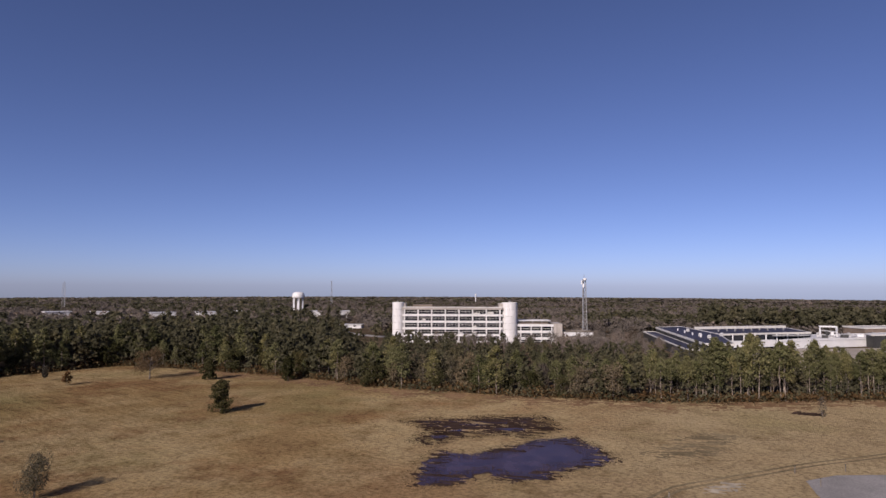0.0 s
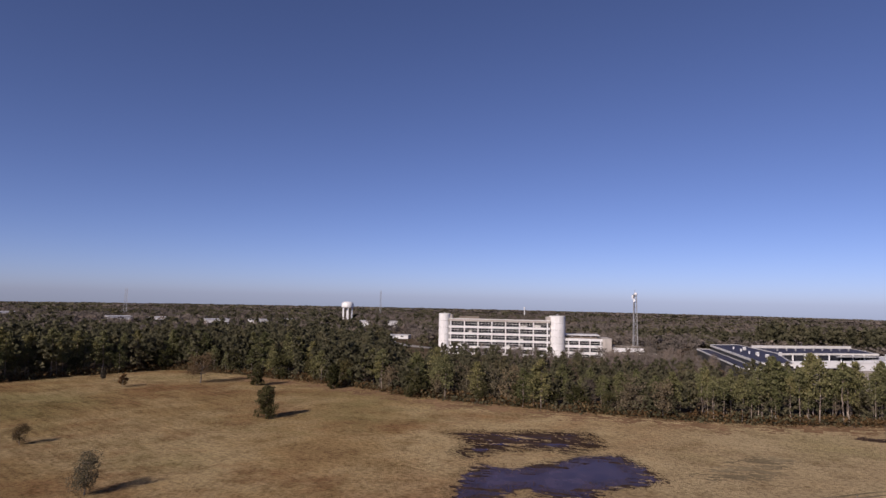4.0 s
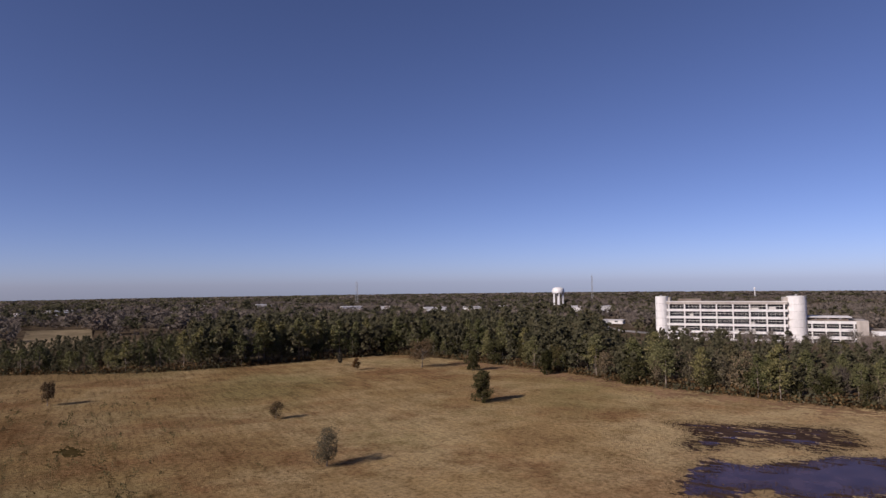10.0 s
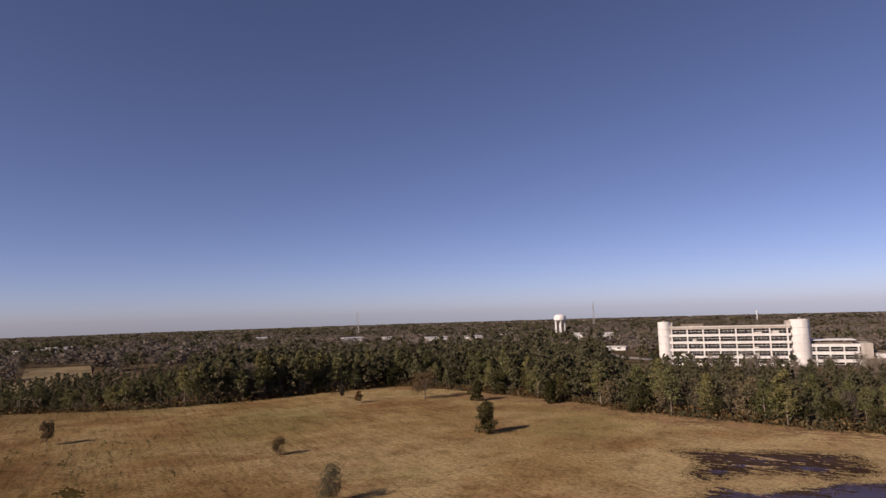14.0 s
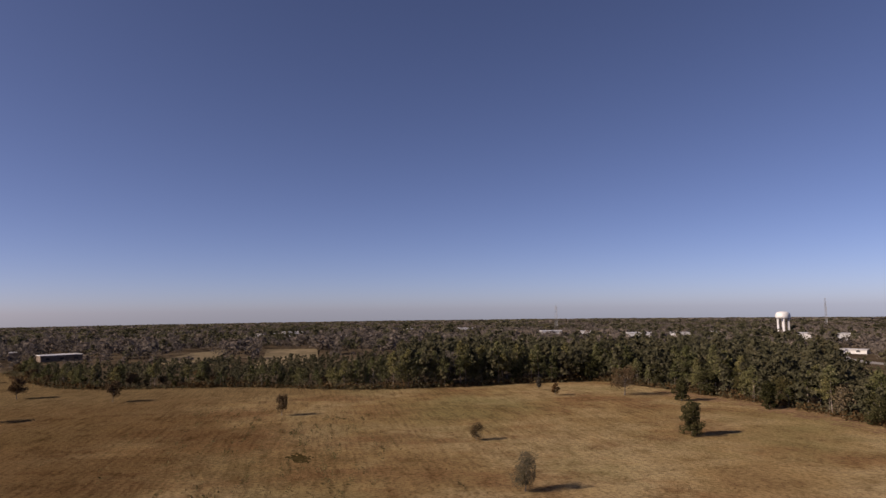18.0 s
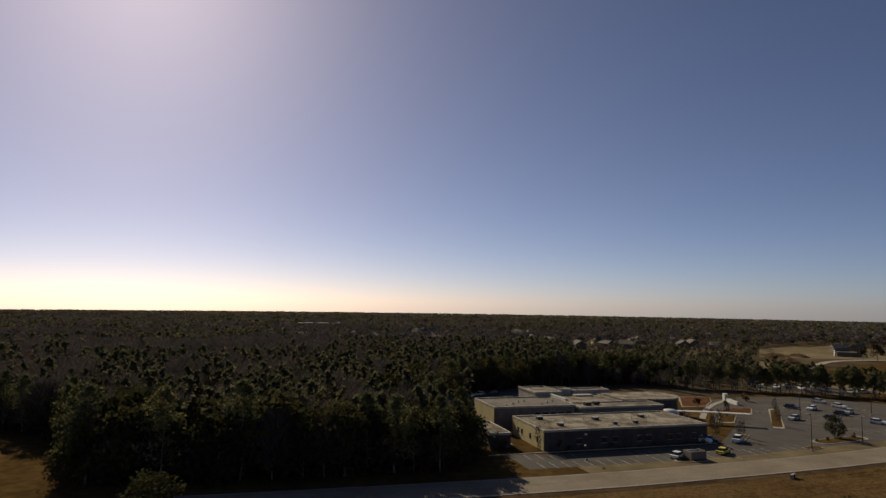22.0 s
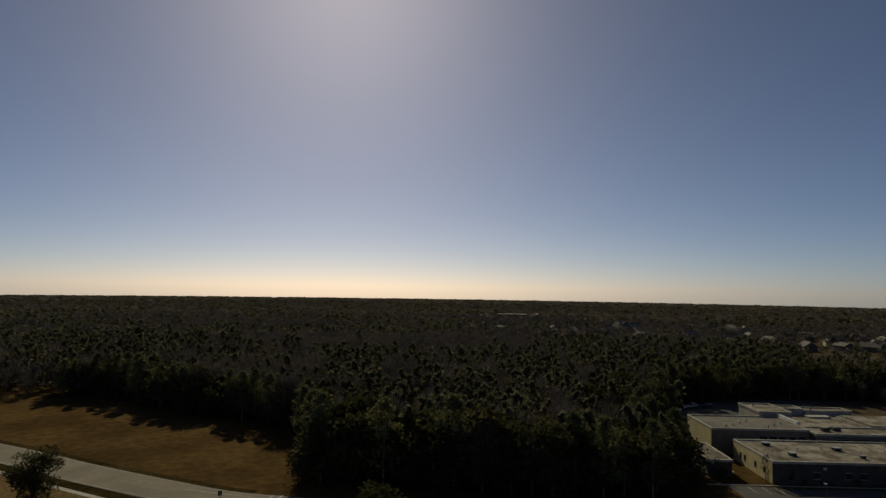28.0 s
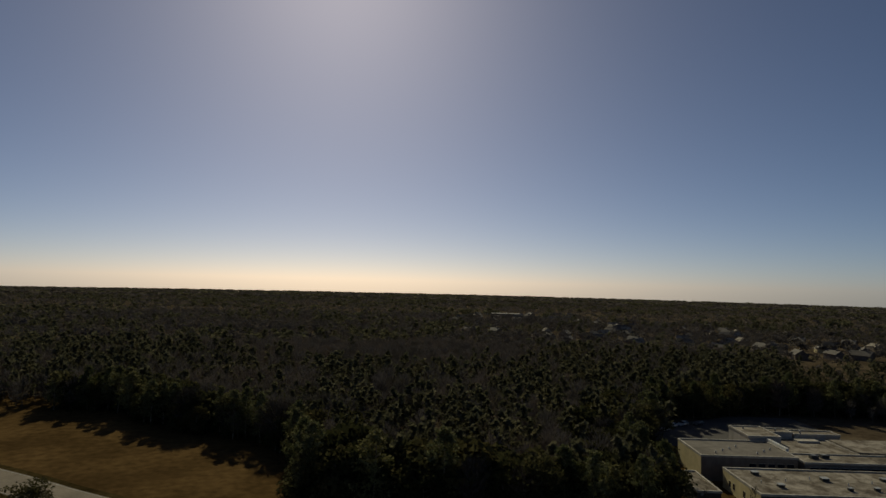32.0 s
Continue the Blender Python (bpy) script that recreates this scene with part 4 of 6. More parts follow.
for back in (4.5, 9.0, 14.0):
    for i, (x, y) in enumerate(left_side(SOUTH_EDGE, back)):
        plant("oak_tree", random.choice(UNDER), x + random.uniform(-1.5, 1.5), y + random.uniform(-1.5, 1.5), (1.22 if y > -150 and -55 < x < 0 else 0.95 if x < -62 and y > -160 else 1.0) * random.uniform(9.0, 13.5), "dense dark understorey oak in the southern wood", "oaks of the southern wood", 1.1)

# the tree row behind the parking lot
for x, y in smooth_line([(-222, -180), (-244, -150), (-262, -124), (-274, -101), (-268, -84)], 1.7):
    plant("pine_tree", random.choice(TALL_PINES[:2] + PINES[3:]), x + random.uniform(-3, 3), y + random.uniform(-2, 2), random.uniform(8.5, 12.5), "dark low pine in the row behind the parking lot", "tree row behind the parking lot", 1.35)


# undergrowth along the wood's foot
def undergrowth(name, line, n, material, seed, tall, label):
    r = np.random.default_rng(seed)
    p = np.array(line)
    k = r.integers(0, len(p) - 1, n)
    d = p[k + 1] - p[k]
    d /= np.linalg.norm(d, axis=1)[:, None]
    off = r.normal(1.8, 2.4, n) + 2.0 * (np.convolve(r.uniform(-1, 1, len(p)), (0.5, 0.5), "same"))[k]
    rough = np.convolve(r.uniform(0, 1, len(p)), (0.3, 0.4, 0.3), "same")
    lump = np.clip(1.8 * rough[k] - 0.4, 0, 1)
    q = p[k] + (p[k + 1] - p[k]) * r.uniform(-0.5, 1.5, (n, 1))
    c = np.stack([q[:, 0] + d[:, 1] * off, q[:, 1] - d[:, 0] * off, r.uniform(0.05, 1, n) ** 1.4 * tall * (0.4 + lump)], 1)
    v, t = tufts(c, 0.75, seed + 1, quad=False)
    v[:, 2] = np.maximum(v[:, 2], 0.0)
    tagged(new(name, fast_mesh(name, v, t, material)), label, "undergrowth", kind="stuff")


undergrowth("green_undergrowth", EDGE, 16000, PINE_FAR, 501, 3.2, "green young pines and brush at the wood's foot")
undergrowth("russet_undergrowth", EDGE, 24000, RUSSET, 503, 2.4, "russet dry brush at the wood's foot")
undergrowth("dark_undergrowth", SOUTH_EDGE[::-1], 14000, OAK, 505, 4.0, "dark brush at the southern wood's foot")

# ---- massed woods ----
OFFICE_YARD = [(-215, 300), (-100, 330), (-78, 368), (-95, 430), (-215, 395)]
PLANT_YARD = [(-68, 432), (-32, 305), (-5, 296), (62, 316), (124, 390), (130, 520), (-44, 452)]
SCHOOL_YARD = [(-80, -98), (-81, -122), (-97, -158), (-118, -166), (-128, -192), (-166, -200), (-206, -186), (-216, -160), (-262, -130), (-262, -80), (-90, -92)]


def open_ground(x, y):
    bad = inside(FIELD_POLY, x, y) | inside(CLEARING, x, y) | inside(STRIP, x, y) | inside(LAWN, x, y) | inside(OFFICE_YARD, x, y) | inside(PLANT_YARD, x, y) | inside(SCHOOL_YARD, x, y) | inside(LOT_EDGE, x, y)
    bad |= off_line(MAIN_ROAD, x, y) < 14
    for fx, fy, w, *_ in FAR_BUILDINGS:
        k = 1 - (170 if fy > 300 else 75) / math.hypot(fx, fy)
        bad |= off_line([(fx, fy), (fx * k, fy * k)], x, y) < w * 0.58
    bad |= off_line([WATER_TOWER, (-450, 566)], x, y) < 13
    for fx, fy in HOUSES:
        k = 1 - 34 / math.hypot(fx, fy)
        bad |= off_line([(fx, fy), (fx * k, fy * k)], x, y) < 8.0
    # grass between the road and the southern wood
    bad |= inside([(-10, -110), (-9, -176), (8, -192), (48, -235), (130, -262), (170, -250), (58, -160)], x, y)
    bad |= inside([(-86, -85), (-84, -110), (-30, -124), (-8, -134), (-6, -105)], x, y)
    return bad


def grid_spots(r0, r1, step, seed, thin=None):
    r = np.random.default_rng(seed)
    g = np.arange(-r1, r1, step)
    X, Y = np.meshgrid(g, g)
    x = X.ravel() + r.uniform(-0.5, 0.5, X.size) * step
    y = Y.ravel() + r.uniform(-0.5, 0.5, X.size) * step
    d = np.hypot(x, y)
    head = np.degrees(np.arctan2(-x, y)) % 360
    ok = (d >= r0) & (d < r1) & ((head < 207) | (head > 343))
    x, y = x[ok], y[ok]
    ok = ~open_ground(x, y)
    return x[ok], y[ok], r


def mass(name, x, y, h, broad, kinds, material, label, r):
    """Many trees of a wood as one mesh, out of a few shapes."""
    vs, ts, off = [], [], 0
    pick = r.integers(0, len(kinds), len(x))
    ang = r.uniform(0, 2 * math.pi, len(x))
    z = ground_z(x, y)
    for k, (v, t) in enumerate(kinds):
        i = np.nonzero(pick == k)[0]
        c, s = np.cos(ang[i])[:, None], np.sin(ang[i])[:, None]
        hb = (h[i] * broad)[:, None]
        vx = (v[None, :, 0] * c - v[None, :, 1] * s) * hb + x[i][:, None]
        vy = (v[None, :, 0] * s + v[None, :, 1] * c) * hb + y[i][:, None]
        vz = v[None, :, 2] * h[i][:, None] + z[i][:, None]
        vs.append(np.stack([vx, vy, vz], 2).reshape(-1, 3))
        ts.append((t[None] + (np.arange(len(i)) * len(v))[:, None, None] + off).reshape(-1, 3))
        off += len(i) * len(v)
    tagged(new(name, fast_mesh(name, np.concatenate(vs), np.concatenate(ts), material)), label, "woods", kind="stuff")


def share_of_pine(x, y):
    """Where pines stand thick and where bare hardwoods do."""
    n = np.array([noise.noise(Vector((a * 0.006, b * 0.006, 2.0))) + 0.5 * noise.noise(Vector((a * 0.02, b * 0.02, 5.0))) for a, b in zip(x, y)])
    head = np.degrees(np.arctan2(-x, y)) % 360
    d = np.hypot(x, y)
    base = np.where((head < 120) & (d < 430), 0.85, 0.36)
    base = np.where((head > 343) | (head < 30), 0.30 + 0.44 * (d < 300), base)
    base = np.where((head > 130) & (head < 210), 0.34 + 0.10 * (d < 480), base)
    return base + 0.55 * n


def stems(n, seed):
    r = np.random.default_rng(seed)
    w = 0.014
    v = np.array([(-w, 0, 0), (w, 0, 0), (0, 0, 0.8), (0, -w, 0), (0, w, 0), (0, 0, 0.8)], float)
    return v, np.array([(0, 1, 2), (3, 4, 5)])


def joined(*parts):
    vs, ts, off = [], [], 0
    for v, t in parts:
        vs.append(v)
        ts.append(t + off)
        off += len(v)
    return np.concatenate(vs), np.concatenate(ts)


near_p = [tufts(pine_spots(240, 300 + k, 0.2, 0.21, 18), 0.084, 310 + k, quad=False) for k in range(5)]
near_b = [joined(bare_twigs(320 + k, 240, 0.3, 0.62), stems(1, k)) for k in range(4)]
mid_p = [tufts(pine_spots(70, 330 + k, 0.3, 0.21), 0.145, 340 + k, quad=False) for k in range(5)]
mid_o = [tufts(round_spots(84, 350 + k, 0.2, 0.40, 6), 0.150, 360 + k, quad=False) for k in range(4)]
mid_b = [bare_twigs(370 + k, 100, 0.34, 0.75) for k in range(4)]
far_p = [tufts(round_spots(48, 380 + k, 0.25, 0.40, 4), 0.22, 390 + k, quad=False) for k in range(5)]
far_b = [joined(bare_twigs(395 + k, 22, 0.44, 0.8), tufts(round_spots(16, 385 + k, 0.3, 0.4, 4), 0.16, 399 + k, quad=False)) for k in range(4)]
for zone, r0, r1, step, pk, bk, broad in (("near", 0, 400, 5.6, near_p, near_b, 1.0), ("middle", 400, 900, 10.2, mid_p + mid_o, mid_o + mid_b, 1.25), ("far", 900, 2100, 21.0, far_p, far_b, 1.75)):
    x, y, r = grid_spots(r0, r1, step, int(r1))
    pine = share_of_pine(x, y) + r.uniform(-0.25, 0.25, len(x)) > 0.5
    h = r.uniform(0.72, 1.08, len(x)) * np.where(np.degrees(np.arctan2(-x, y)) % 360 > 120, 14.0, 16.0)
    hood = inside(HOOD, x, y)
    h = np.where(hood, h * 0.80, h)
    h = np.where((np.hypot(x, y) > 400) & ~hood, h * 0.85, h)
    head = np.degrees(np.arctan2(-x, y)) % 360
    dist = np.hypot(x, y)
    h = np.where((head > 70) & (head < 104) & (dist < 470), h * 0.50, h)
    h = np.where((head > 66) & (head < 136) & (dist > 470), h * r.uniform(0.75, 1.35, len(x)), h)
    h = np.where((head >= 104) & (head < 136) & (dist > 240) & (dist < 520), h * 0.66, h)
    h = np.where((head < 34) | (head > 340), h * np.where(dist < 430, 0.66, 0.86), h)
    gone = hood & (r.uniform(0, 1, len(x)) < 0.1)
    gone |= (head > 66) & (head < 136) & (dist > 330) & (dist < 700) & (r.uniform(0, 1, len(x)) < 0.35)
    gone |= (np.degrees(np.arctan2(-x, y)) % 360 < 40) & (np.hypot(x, y) < 420) & (off_line(FIELD_EDGE, x, y) > 40) & (r.uniform(0, 1, len(x)) < 0.5)
    x, y, h, pine = x[~gone], y[~gone], h[~gone], pine[~gone]
    mass(zone + "_pine_woods", x[pine], y[pine], h[pine], broad, pk, PINE_FAR, "dark green pine woods", r)
    b = ~pine
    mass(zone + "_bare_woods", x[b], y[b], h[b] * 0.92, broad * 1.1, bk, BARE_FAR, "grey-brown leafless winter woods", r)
x, y, r = grid_spots(2100, 4700, 66.0, 77)
far_q = [tufts(round_spots(26, 480 + k, 0.1, 0.5, 5), 0.34, 490 + k, quad=False) for k in range(4)]
pine = share_of_pine(x, y) + r.uniform(-0.25, 0.25, len(x)) > 0.5
mass("horizon_pine_woods", x[pine], y[pine], np.full(pine.sum(), 14.0), 4.4, far_q, PINE_FAR, "dark green pine woods on the horizon", r)
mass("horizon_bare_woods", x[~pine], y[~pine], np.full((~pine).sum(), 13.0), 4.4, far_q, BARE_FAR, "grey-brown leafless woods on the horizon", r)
# a dark stand of pines behind the works
r = np.random.default_rng(88)
x = r.uniform(-34, 150, 210)
y = 500 + 0.16 * x + r.uniform(0, 48, 210)
mass("stand_pine_woods", x, y, r.uniform(13.5, 20.5, 210), 1.0, mid_p, PINE_FAR, "dark green stand of pines behind the works", r)
CREAM_GREY = plain("weathered_precast_concrete", (0.44, 0.39, 0.34), 0.85, wear=0.15, scale=0.5, stain=0.15)
# ---- the office block ----
def at(origin, east):
    """A frame with its x axis along east, for a building."""
    return pose(origin[0], origin[1], 0, 0, 0, math.degrees(math.atan2(east[1], east[0])))


OFFICE = at((-192.0, 329.0), (0.907, 0.421))
office = thing("office_building", "white precast concrete office block with banded windows and rounded stair towers", "building", OFFICE)
L, TOP, STOREY = 75.0, 21.4, 3.93
part("body", Shape().box(6.5, 1.6, 0, 66, 19, TOP - 0.6), GLASS, office, "dark recessed window wall")
for k in range(6):
    z = TOP - 1.55 - k * STOREY
    part("spandrel", Shape().box(6.4, 0.0, max(0, z), 66.2, 1.7, z + (1.55 if k == 0 else 1.3)), CREAM_GREY if k == 0 else WHITE_WALL, office, "grey roof band" if k == 0 else "")
for k in range(8):
    x = 7.6 + k * 8.15
    part("pier", Shape().box(x - 0.35, -0.12, 0, x + 0.35, 1.5, TOP - 1.5), WHITE_WALL, office)
for k in range(5):
    z = TOP - 1.55 - k * STOREY - 1.25
    part("window_rail", Shape().box(6.6, 1.2, z, 66, 1.4, z + 0.16), TRIM, office, "thin pale window rail")
for k in range(7):
    for i in range(1, 4):
        u = 7.6 + k * 8.15 + i * 2.04
        part("mullion", Shape().box(u - 0.06, 1.25, 0, u + 0.06, 1.55, TOP - 1.5), STEEL, office)
for k in range(7):
    for s in range(5):
        if random.random() < 0.25:
            u, z = 8.1 + k * 8.15 + random.choice((0, 2.04, 4.08)), TOP - 1.55 - s * STOREY - 2.55
            part("blind", Shape().box(u, 1.5, z, u + random.choice((1.9, 3.9)), 1.58, z + random.uniform(0.7, 1.3)), TRIM, office, "pale lowered blind")
part("roof", Shape().box(6.4, 0.3, TOP - 0.6, 66.2, 19.2, TOP - 0.25), GRAVEL_ROOF, office)
part("parapet", Shape().box(6.3, -0.1, TOP - 0.2, 66.3, 0.35, TOP + 0.15), WHITE_WALL, office)
for x0, w in ((0.2, 7.0), (66.0, 9.4)):
    r = w / 2
    t = part("stair_tower", Shape().lathe(x0 + r, r - 0.6, [(r, 0), (r, 24.2), (r - 0.3, 24.2), (r - 0.3, 23.7)], 28), WHITE_WALL, office, "rounded white stair tower", True)
    t.data.set_sharp_from_angle(angle=0.6)
    for k in range(1, 6):
        part("joint", Shape().lathe(x0 + r, r - 0.6, [(r + 0.02, k * 4.0), (r + 0.02, k * 4.0 + 0.07)], 28), GREY_WALL, t)
part("tower_block", Shape().box(5.0, 1.8, 0, 8.2, 12, 23.6), CREAM_GREY, office, "square stair head beside the tower")
part("tower_block", Shape().box(64.2, 1.8, 0, 68, 12, 23.6), CREAM_GREY, office, "square stair head beside the tower")
part("plant_room", Shape().box(12, 9, TOP - 0.3, 24, 15, TOP + 1.2), GREY_WALL, office)
part("vent", Shape().lathe(3.5, 3, [(0.5, 24.0), (0.5, 24.9)], 10), STEEL, office)
part("vent", Shape().lathe(70.7, 4, [(0.6, 24.0), (0.6, 25.1)], 10), STEEL, office)

annex = thing("office_annex", "lower white office wing with banded windows", "building", OFFICE)
part("body", Shape().box(75.5, 3.6, 0, 97, 20, 11.2), GLASS, annex, "dark recessed window wall")
for k in range(3):
    z = 9.9 - k * STOREY
    part("spandrel", Shape().box(75.4, 2.0, z, 97.0, 3.7, z + 1.5), WHITE_WALL, annex)
    part("window_rail", Shape().box(75.6, 3.2, z - 1.3, 96.8, 3.4, z - 1.1), TRIM, annex)
part("end_wall", Shape().box(96.8, 1.8, 0, 102.0, 20, 11.7), CREAM_GREY, annex)
for k in range(4):
    part("pier", Shape().box(77 + k * 6.2, 1.9, 0, 77.5 + k * 6.2, 3.6, 9.9), WHITE_WALL, annex)
part("roof", Shape().box(75.4, 2.2, 11.2, 97, 20, 11.45), GRAVEL_ROOF, annex)
part("setback", Shape().box(76, 6, 11.4, 94, 18, 13.0), GREY_WALL, annex, "grey set-back upper storey")
part("upper_roof", Shape().box(75.6, 4.6, 13.0, 95.5, 18.4, 13.4), WHITE_WALL, annex, "thin white overhanging roof")
for k in range(3):
    part("wall_lamp", Shape().box(79 + 5.5 * k, 5.7, 12.2, 79.8 + 5.5 * k, 6.0, 12.7), WHITE_METAL, annex)
for k in range(1, 6):
    part("mullion", Shape().box(76.2 + 3.4 * k, 3.3, 0, 76.4 + 3.4 * k, 3.55, 9.9), DARK_STEEL, annex)
low = thing("loading_shed", "long low white shed beside the office wing", "building", OFFICE)
part("wall", Shape().box(103, 4, 0, 121, 18, 6.6), WHITE_METAL, low)
part("roof", Shape().box(102.6, 3.6, 6.6, 121.4, 18.4, 6.95), GRAVEL_ROOF, low)
part("door", Shape().box(108, 3.9, 0, 112, 4.05, 4.4), DARK_STEEL, low)
low2 = thing("grey_shed", "low grey flat-roofed shed", "building", OFFICE)
part("wall", Shape().box(96, -24, 0, 122, -12, 5.0), GREY_WALL, low2)
part("roof", Shape().box(95.6, -24.4, 5.0, 122.4, -11.6, 5.3), GRAVEL_ROOF, low2)


def lattice_mast(x, y, base, top, width, label, dish=False):
    m = thing("radio_mast", label, "mast", pose(x, y, base))
    h = top - base
    n = max(6, int(h / 3.4))
    for k in range(3):
        a = 2 * math.pi * k / 3
        part("leg", Shape().beam((width * math.cos(a), width * math.sin(a), 0), (width * 0.55 * math.cos(a), width * 0.55 * math.sin(a), h), 0.34), STEEL, m)
    sh = Shape()
    for i in range(n):
        for k in range(3):
            a, b = 2 * math.pi * k / 3, 2 * math.pi * (k + 1) / 3
            z0, z1 = h * i / n, h * (i + 1) / n
            w0, w1 = width * (1 - 0.45 * i / n), width * (1 - 0.45 * (i + 1) / n)
            sh.beam((w0 * math.cos(a), w0 * math.sin(a), z0), (w1 * math.cos(b), w1 * math.sin(b), z1), 0.16)
            sh.beam((w1 * math.cos(a), w1 * math.sin(a), z1), (w1 * math.cos(b), w1 * math.sin(b), z1), 0.14)
    part("bracing", sh, STEEL, m)
    part("antenna", Shape().beam((0, 0, h), (0, 0, h + 3.0), 0.2), STEEL, m)
    if dish:
        part("dish", Shape().lathe(0.8, -0.8, [(0.2, h - 1.0), (0.9, h - 0.8), (1.1, h), (0.8, h + 0.7), (0.2, h + 0.9)], 14), WHITE_METAL, m, "white microwave drum on top", True)
        part("antenna_panel", Shape().box(-1.8, -0.5, h - 3.4, -1.2, 0.5, h - 0.6), WHITE_METAL, m)
        part("antenna_panel", Shape().box(-0.5, -1.9, h - 5.2, 0.5, -1.4, h - 3.0), WHITE_METAL, m)
    return m


lattice_mast(-96.4, 413.8, 0, 38.6, 1.9, "grey steel lattice radio mast with a white drum antenna", True)
lattice_mast(-964.0, 638.0, float(ground_z(-964, 638)), 37.0, 3.4, "distant grey lattice radio mast")
lattice_mast(-768.5, 1073.0, float(ground_z(-768, 1073)), 44.0, 2.4, "distant grey lattice radio mast")

# ---- water tower ----
tank = thing("water_tower", "white elevated water tank on thick legs", "water tower", pose(-563.2, 708.3, float(ground_z(-563, 708))))
B = -float(ground_z(-563, 708))
part("tank", Shape().lathe(0, 0, [(1.5, 16.4 + B), (7.6, 16.6 + B), (8.4, 17.2 + B), (8.6, 18.6 + B), (8.5, 21.0 + B), (7.8, 23.0 + B), (6.2, 24.4 + B), (3.8, 25.1 + B), (0.6, 25.4 + B)], 32), WHITE_METAL, tank, "domed white steel tank", True)
for k in range(6):
    a = 2 * math.pi * k / 6 + 0.3
    part("leg", Shape().beam((6.8 * math.cos(a), 6.8 * math.sin(a), -1), (6.8 * math.cos(a), 6.8 * math.sin(a), 17.0 + B), 1.6, sides=10), WHITE_METAL, tank)
part("riser", Shape().lathe(0, 0, [(1.4, -1), (1.4, 16.4 + B)], 14), WHITE_METAL, tank, "central riser pipe", True)
part("walkway", Shape().lathe(0, 0, [(7.8, 18.0 + B), (8.9, 18.0 + B), (8.9, 18.25 + B), (7.8, 18.25 + B)], 32), WHITE_METAL, tank)

FAR_TANK = (-695.0, 1661.0)
G = float(ground_z(*FAR_TANK))
tank_far = thing("water_tower", "small distant white water tank on a slim column", "water tower", pose(FAR_TANK[0], FAR_TANK[1], G))
part("tank", Shape().lathe(0, 0, [(1.0, 25.0), (2.2, 25.8), (2.7, 27.4), (2.4, 29.0), (1.3, 30.0), (0.3, 30.2)], 20), WHITE_METAL, tank_far, smooth=True)
part("column", Shape().lathe(0, 0, [(2.0, -1), (1.0, 6), (0.9, 25.5)], 14), WHITE_METAL, tank_far, smooth=True)

# ---- works in the north-east ----


def flat_building(name, label, outline, h, wall, roof, fascia=0.9, base=None):
    t = thing(name, label, "building")
    g = float(ground_z(*outline[0])) if base is None else base
    n = len(outline)
    cx, cy = sum(p[0] for p in outline) / n, sum(p[1] for p in outline) / n
    inner = [(cx + (x - cx) * 0.985, cy + (y - cy) * 0.985) for x, y in outline]
    part("wall", Shape().slab(inner, g - 0.5, g + h - fascia * 0.5), wall, t)
    part("roof", Shape().slab(inner, g + h - fascia * 0.5 + 0.01, g + h - 0.25), roof, t)
    for i in range(n):
        a, b = Vector((*outline[i], 0)), Vector((*outline[(i + 1) % n], 0))
        d = (b - a).normalized()
        s = Shape()
        m = Matrix.Translation((a.x, a.y, g)) @ Matrix.Rotation(math.atan2(d.y, d.x), 4, "Z")
        s.box(0, -0.2, h - fascia, (b - a).length, 0.25, h, m)
        part("fascia", s, TRIM if wall is not WHITE_METAL else WHITE_METAL, t)
    return t


wing = flat_building("works_wing", "long works wing with a dark roof and white eaves", [(-54, 430), (-18.3, 317), (-6, 321), (-15, 383), (-30, 420.6), (-40, 446)], 8.0, DARK_STEEL, DARK_ROOF, 1.1)
for k in range(5):
    part("roof_vent", Shape().lathe(-38 + 5.2 * k, 402 - 15 * k, [(0.4, 7.7), (0.4, 8.7), (0.65, 8.7), (0.2, 9.1)], 10), WHITE_METAL, wing)
for x, y in ((-24, 362), (-19, 351), (-14, 370), (-33, 398)):
    k = part("roof_unit", Shape().box(x, y, 7.7, x + 1.8, y + 1.4, 9.2), STEEL, wing, "pale rooftop unit")
    part("cowl", Shape().box(x + 0.2, y + 0.2, 9.21, x + 1.6, y + 1.2, 9.4), WHITE_METAL, k)
flat_building("works_lean_to", "low dark-roofed side aisle of the works wing with a white eave", [(-61.6, 427.6), (-26, 314.6), (-18.9, 316.9), (-54.6, 429.8)], 5.2, DARK_STEEL, DARK_ROOF, 0.7)
hall = flat_building("works_hall", "wide works hall with a white fascia over dark bays", [(-14.6, 384), (13.4, 410.2), (32.5, 424.6), (22, 464), (-29.4, 420.8)], 8.0, GLASS, DARK_ROOF, 1.0)
part("ridge", Shape().slab([(-29.6, 420.2), (21.6, 463.2), (21, 464.6), (-30.2, 421.6)], 7.9, 9.3), TRIM, hall, "pale raised roof edge")
for k in range(8):
    part("column", Shape().box(-0.3, -0.3, 0, 0.3, 0.3, 7.1, Matrix.Translation((-13.6 + 5.6 * k, 383.4 + 5.0 * k, 0))), WHITE_METAL, hall)
for k in range(9):
    part("roof_vent", Shape().lathe(-16 + 4.4 * k, 408 + 4.0 * k + 3 * (k % 2), [(0.4, 7.7), (0.4, 8.6), (0.7, 8.6), (0.2, 9.0)], 8), STEEL, hall)
part("canopy", Shape().slab([(12, 404), (31, 418.4), (32.6, 424), (13.6, 410)], 6.2, 6.7), STEEL, hall, "grey lower canopy over the loading bays")
